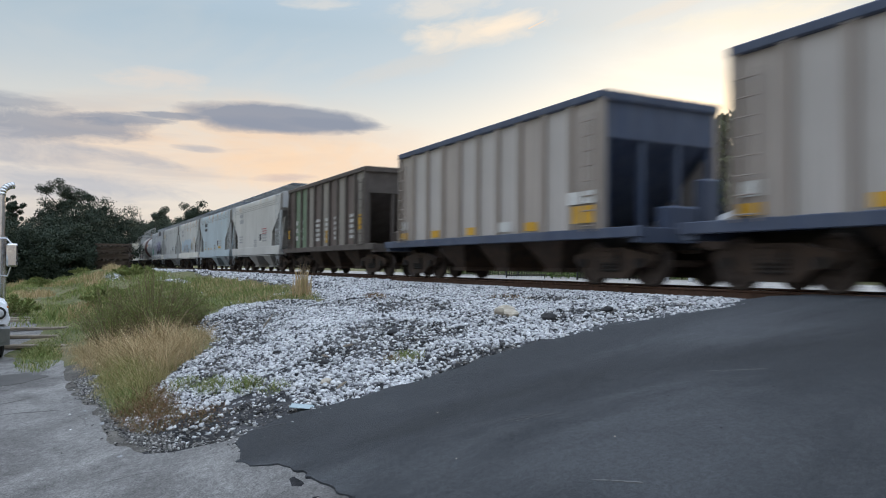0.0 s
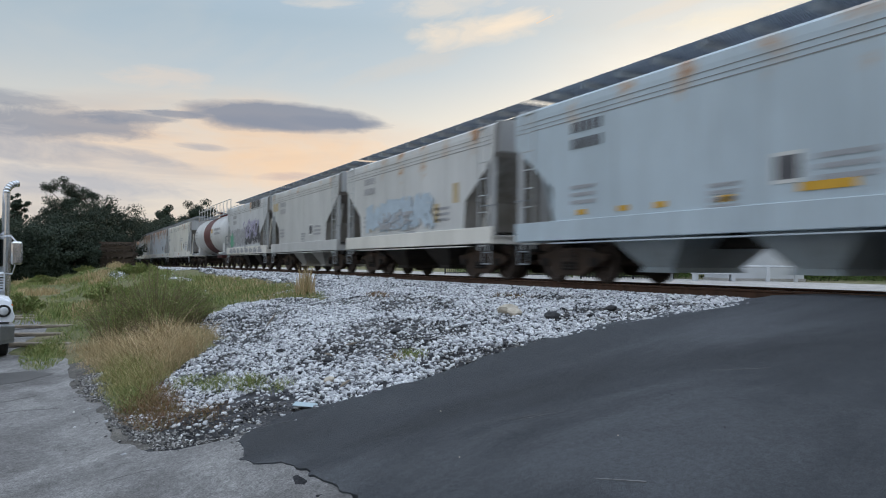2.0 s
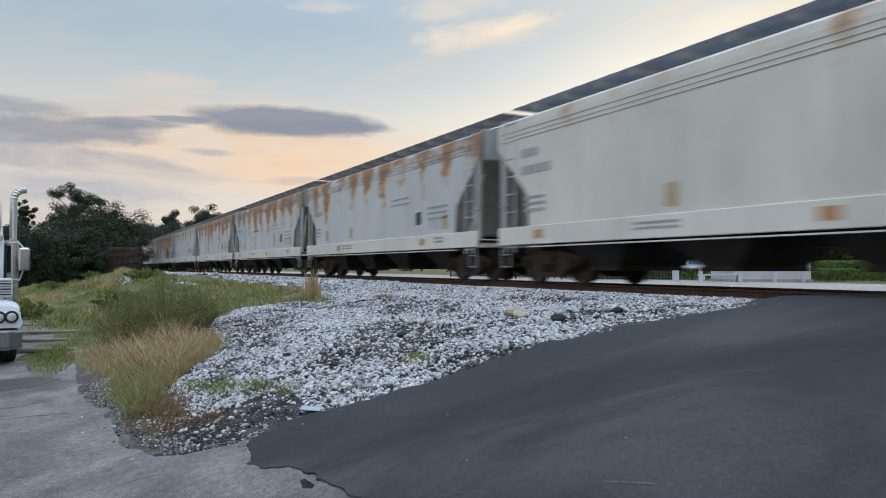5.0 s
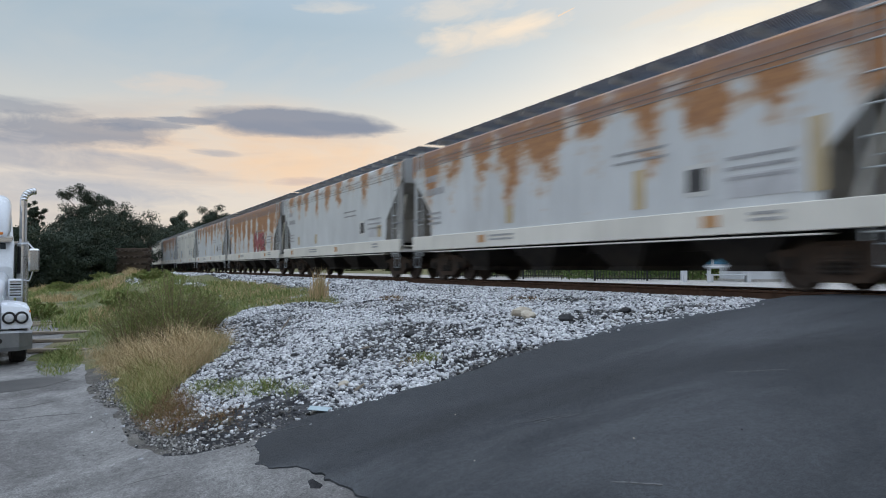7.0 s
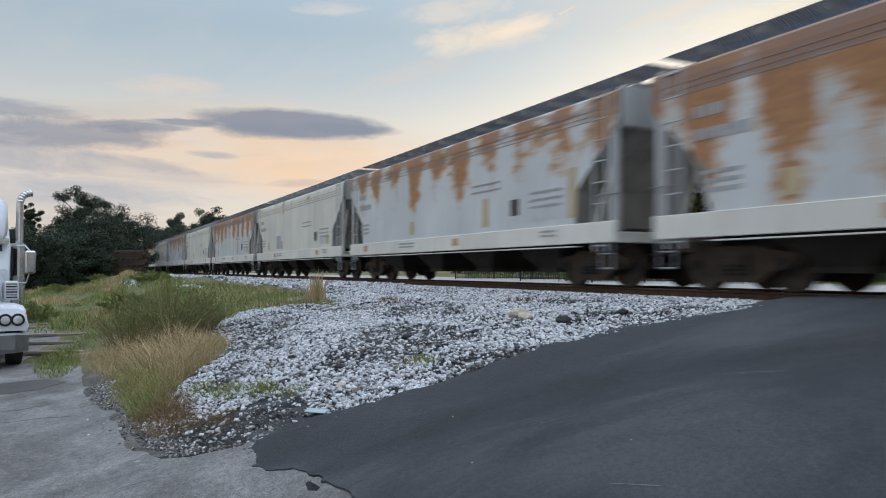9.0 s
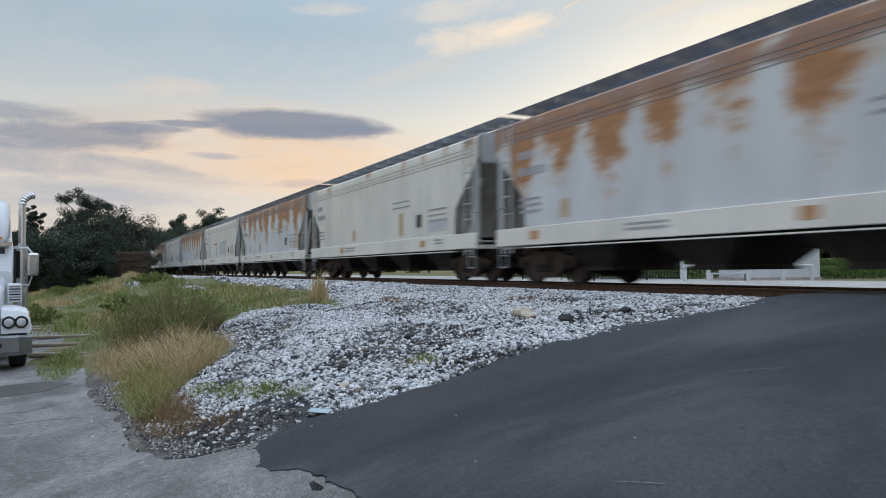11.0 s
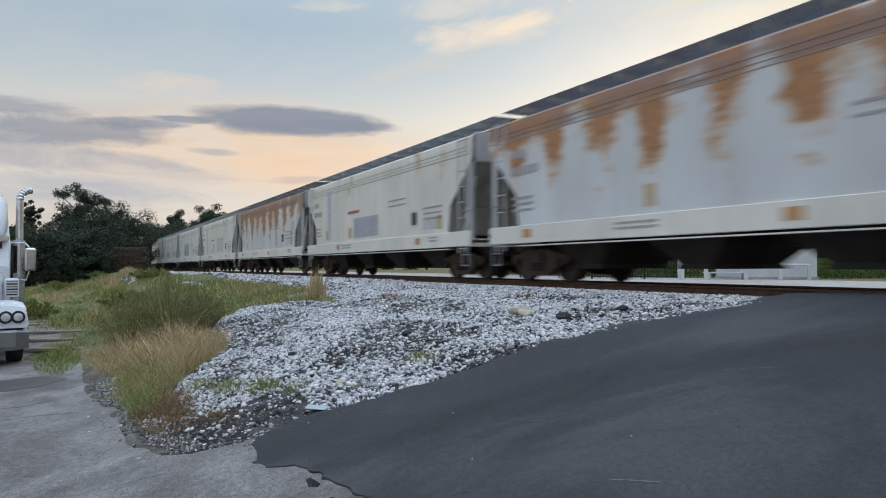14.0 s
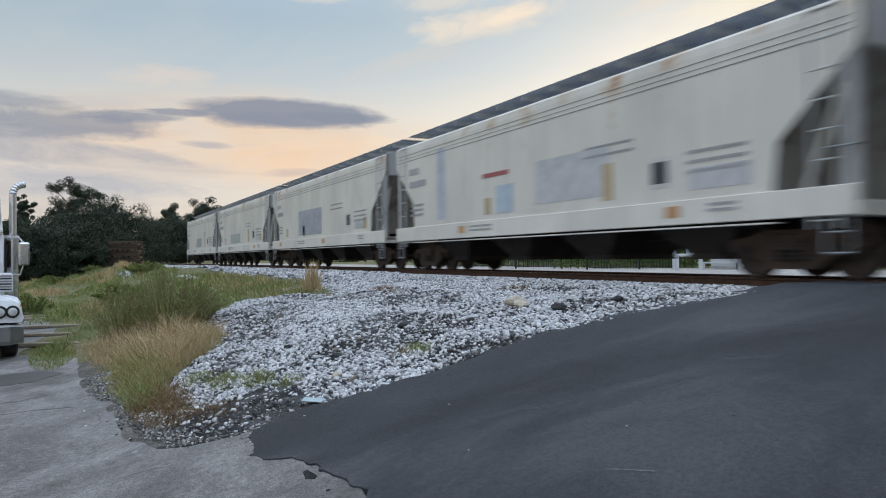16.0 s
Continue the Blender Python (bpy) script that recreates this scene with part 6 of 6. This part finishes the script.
shrub(-17.9, 2.5, 0.9, 0.75, 2, 110, "feathery green shrub with thin brown stems", SHRUBL, 0.022, 48)
for k in range(5):
    rr = random.Random(900 + k)
    x, y = rr.uniform(-85, -30), rr.uniform(-4, 4.5)
    shrub(x, y, rr.uniform(0.6, 0.9), rr.uniform(1.0, 1.8), 10 + k, 60, "low green bush on the bank", SHRUBL, 0.09, 60)


# ---- stack of old ties by the track ----
def tie_stack():
    cx, cy = spot(237, 80)
    t = thing("tie_stack", pose(cx, cy, ground_z(cx, cy) - 0.1, 0, 0, 68), "tall stack of old dark railway ties", "stack of ties")
    rnd = random.Random(4)
    for layer in range(17):
        for k in range(5):
            along = layer % 4 != 3
            m = pose(rnd.uniform(-0.1, 0.1), -0.9 + k * 0.45, layer * 0.18, 0, 0, 90 + rnd.uniform(-2, 2)) if along else pose(-1.1 + k * 0.55, rnd.uniform(-0.15, 0.15), layer * 0.18, 0, 0, rnd.uniform(-3, 3))
            if along:
                m = pose(rnd.uniform(-0.25, 0.25), -0.9 + k * 0.42, layer * 0.18, 0, 0, rnd.uniform(-3.5, 3.5)) @ pose(0, 0, 0, 0, 0, 90)
            shared("tie", "old_tie", lambda: boxes((-0.11, -1.6, 0, 0.11, 1.6, 0.172), bevel=0.02), TIE, t, m)


tie_stack()

# ---- beyond the track ----
KIOSK = mat("kiosk_grey_white", (0.62, 0.64, 0.66), (0.55, 0.57, 0.6), 0.6, 0, 1.5, 20, 0.1, dirt=(0.4, 0.4, 0.4))
FENCE = mat("black_iron", (0.02, 0.022, 0.022), (0.03, 0.032, 0.032), 0.5, 0.3, 6)
POSTER = mat("blue_poster", (0.05, 0.16, 0.28), (0.08, 0.26, 0.36), 0.3, 0, 5, 20, 0.0)
VIEW = -26.0      # these stand square to the crossing's approach


def place(px, depth, z=1.5, turn=0.0):
    x, y = spot(px, depth)
    return pose(x, y, z, 0, 0, 64 + turn)


def street():
    bm = bmesh.new()
    for x0 in range(-120, 40, 8):
        box(bm, x0 + 0.01, 14.6, 1.3, x0 + 7.99, 26.0, 1.515)
    tagged(link("pavement", bm, STREET), "pale concrete street beyond the track", "pavement", kind="structure")
    bm = boxes((-120, 14.3, 1.3, 40, 14.6, 1.62), bevel=0.02)
    tagged(link("kerb", bm, STREET), "pale concrete kerb along the far side of the track", "kerb", kind="structure")


street()


def kiosk():
    k = thing("kiosk", place(1383, 31), "small grey-white kiosk with a pitched roof", "building")
    part("wall", boxes((-1.65, 0, 0, 1.65, 2.6, 2.5), bevel=0.02), KIOSK, k)
    part("plinth", boxes((-1.7, -0.05, 0, 1.7, 2.65, 0.12)), STREET, k)
    part("roof", loft([[(-1.9, y, 2.5), (1.9, y, 2.5), (1.9, y, 2.58), (0, y, 3.3), (-1.9, y, 2.58)] for y in (-0.25, 2.85)]), mat("kiosk_roof", (0.4, 0.41, 0.42), None, 0.6), k)
    b = thing("notice_board", place(1275, 31.5), "white notice board stand with three blue posters", "notice board")
    part("frame", boxes((-1.7, -0.04, 0.0, -1.55, 0.06, 1.4), (1.0, -0.04, 0, 1.15, 0.06, 1.4), (-1.7, -0.04, 1.3, 1.15, 0.06, 1.4), (-1.7, -0.04, 0.6, 1.15, 0.06, 0.7)), KIOSK, b)
    part("backboard", boxes((-1.1, 0.0, 0.7, 1.0, 0.04, 1.3)), KIOSK, b)
    for i in range(3):
        part("poster", boxes((-1.0 + 0.72 * i, -0.015, 0.75, -0.42 + 0.72 * i, -0.004, 1.26)), POSTER, b)
    r = thing("guard_rail", place(1325, 29.5), "low white tubular guard rail before the kiosk", "railing")
    part("top_rail", tubes(((-2.6, 0, 0.62), (2.6, 0, 0.62), 0.05), n=10), KIOSK, r)
    for x in (-2.55, -1.6, 0.0, 1.4, 2.55):
        part("post", boxes((x - 0.07, -0.05, 0, x + 0.07, 0.05, 0.62), bevel=0.01), KIOSK, r)
    be = thing("bench", place(1290, 30.4), "low white bench before the notice board", "bench")
    part("seat", boxes((-0.9, -0.2, 0.28, 0.9, 0.2, 0.34), bevel=0.01), KIOSK, be)
    for x in (-0.75, 0.75):
        part("leg", boxes((x - 0.04, -0.18, 0, x + 0.04, 0.18, 0.28)), KIOSK, be)


kiosk()


def fence(px, depth, length, h):
    f = thing("picket_fence", place(px, depth), "black iron picket fence on the far side of the street", "fence", "iron fences")
    part("rail", boxes((-length / 2, -0.02, h - 0.12, length / 2, 0.02, h - 0.08), (-length / 2, -0.02, 0.1, length / 2, 0.02, 0.14)), FENCE, f)
    n = int(length / 0.13)
    for k in range(n + 1):
        x = -length / 2 + k * length / n
        if k % 18 == 0:
            shared("post", ("fpost", h), lambda: boxes((-0.04, -0.04, 0, 0.04, 0.04, h + 0.08)), FENCE, f, pose(x, 0, 0))
        else:
            shared("picket", ("fpick", h), lambda: boxes((-0.011, -0.011, 0.04, 0.011, 0.011, h)), FENCE, f, pose(x, 0, 0))


fence(1135, 33, 4.2, 1.15)
fence(1020, 38, 5.5, 1.0)
fence(905, 45, 6.5, 1.0)
HEDGE = island_mat("hedge_leaves", [(0.0, (0.05, 0.09, 0.02)), (0.6, (0.10, 0.16, 0.04)), (1.0, (0.17, 0.22, 0.06))], 0.8, 10, 0)


def hedge(px, depth, length, h, w, seed, n=5000):
    t = thing("hedge", place(px, depth), "low clipped green hedge", "hedge", "hedges")
    rnd = random.Random(seed)
    co, fs = [], []
    for _ in range(n):
        p = Vector((rnd.uniform(-length / 2, length / 2), rnd.uniform(-w / 2, w / 2), h * (1 - rnd.random() ** 2 * 0.95)))
        p.z += 0.06 * wob(p.x, p.y, 1.5, seed)
        u = Vector((rnd.gauss(0, 1), rnd.gauss(0, 1), rnd.gauss(0, 1))).normalized() * 0.05
        v = u.orthogonal().normalized() * 0.035
        q = len(co)
        co += [p - u, p + v, p + u, p - v]
        fs.append((q, q + 1, q + 2, q + 3))
    me = bpy.data.meshes.new("foliage")
    me.from_pydata([tuple(c) for c in co], [], fs)
    me.materials.append(HEDGE)
    new("foliage", me).parent = t
    part("stem", tubes(*[((x, 0, -0.02), (x + 0.1, 0, h * 0.7), 0.02) for x in np.arange(-length / 2, length / 2, 0.4)], n=5), BARK, t)


hedge(1530, 33, 6.5, 0.55, 1.0, 1)
hedge(1540, 36, 7.5, 0.95, 1.2, 2, 7000)
hedge(1120, 36, 7, 1.3, 1.0, 3, 7000)
hedge(960, 46, 9, 1.4, 1.2, 4, 7000)
hedge(1010, 50, 14, 2.0, 1.4, 5, 14000)
hedge(1240, 38, 8, 1.6, 1.2, 6, 9000)


# ---- a vapour trail, far off ----
def trail():
    m = bpy.data.materials.new("sunlit_vapour_glow")
    m.use_nodes = True
    nt = m.node_tree
    nt.nodes.remove(nt.nodes["Principled BSDF"])
    # emission stands in for the sunlight on the vapour
    e = nd(nt, "ShaderNodeEmission", Color=(1.0, 0.82, 0.66, 1), Strength=0.85)
    nt.links.new(e.outputs[0], nt.nodes["Material Output"].inputs[0])
    bm = loft([[(x, r * math.cos(a), r * math.sin(a)) for a in (0, 1.05, 2.1, 3.14, 4.2, 5.25)] for x, r in ((-27, 2.4), (-10, 2.1), (15, 1.5), (27, 0.4))])
    return tagged(link("vapour_trail", bm, m), "short bright vapour trail high in the evening sky", "vapour trail")


TRAIL = trail()


def trail_pose(px, py):
    d = 2000.0
    x, y = spot(px, d)
    return pose(x, y, 2.1 + d * (474.3 - py) / 1300, 0, -27, 64)
def motions():
    for car, u in CARS:
        walk(car, [(t, pose(-u + SPEED * t, TRACK_Y, RAIL)) for t in (0, 4, 8, 12, 16)])

    walk(TRAIL, [(t, trail_pose(979 + 3.7 * t, 41 - 3.4 * t)) for t in (0, 4, 8, 12, 16)])


motions()
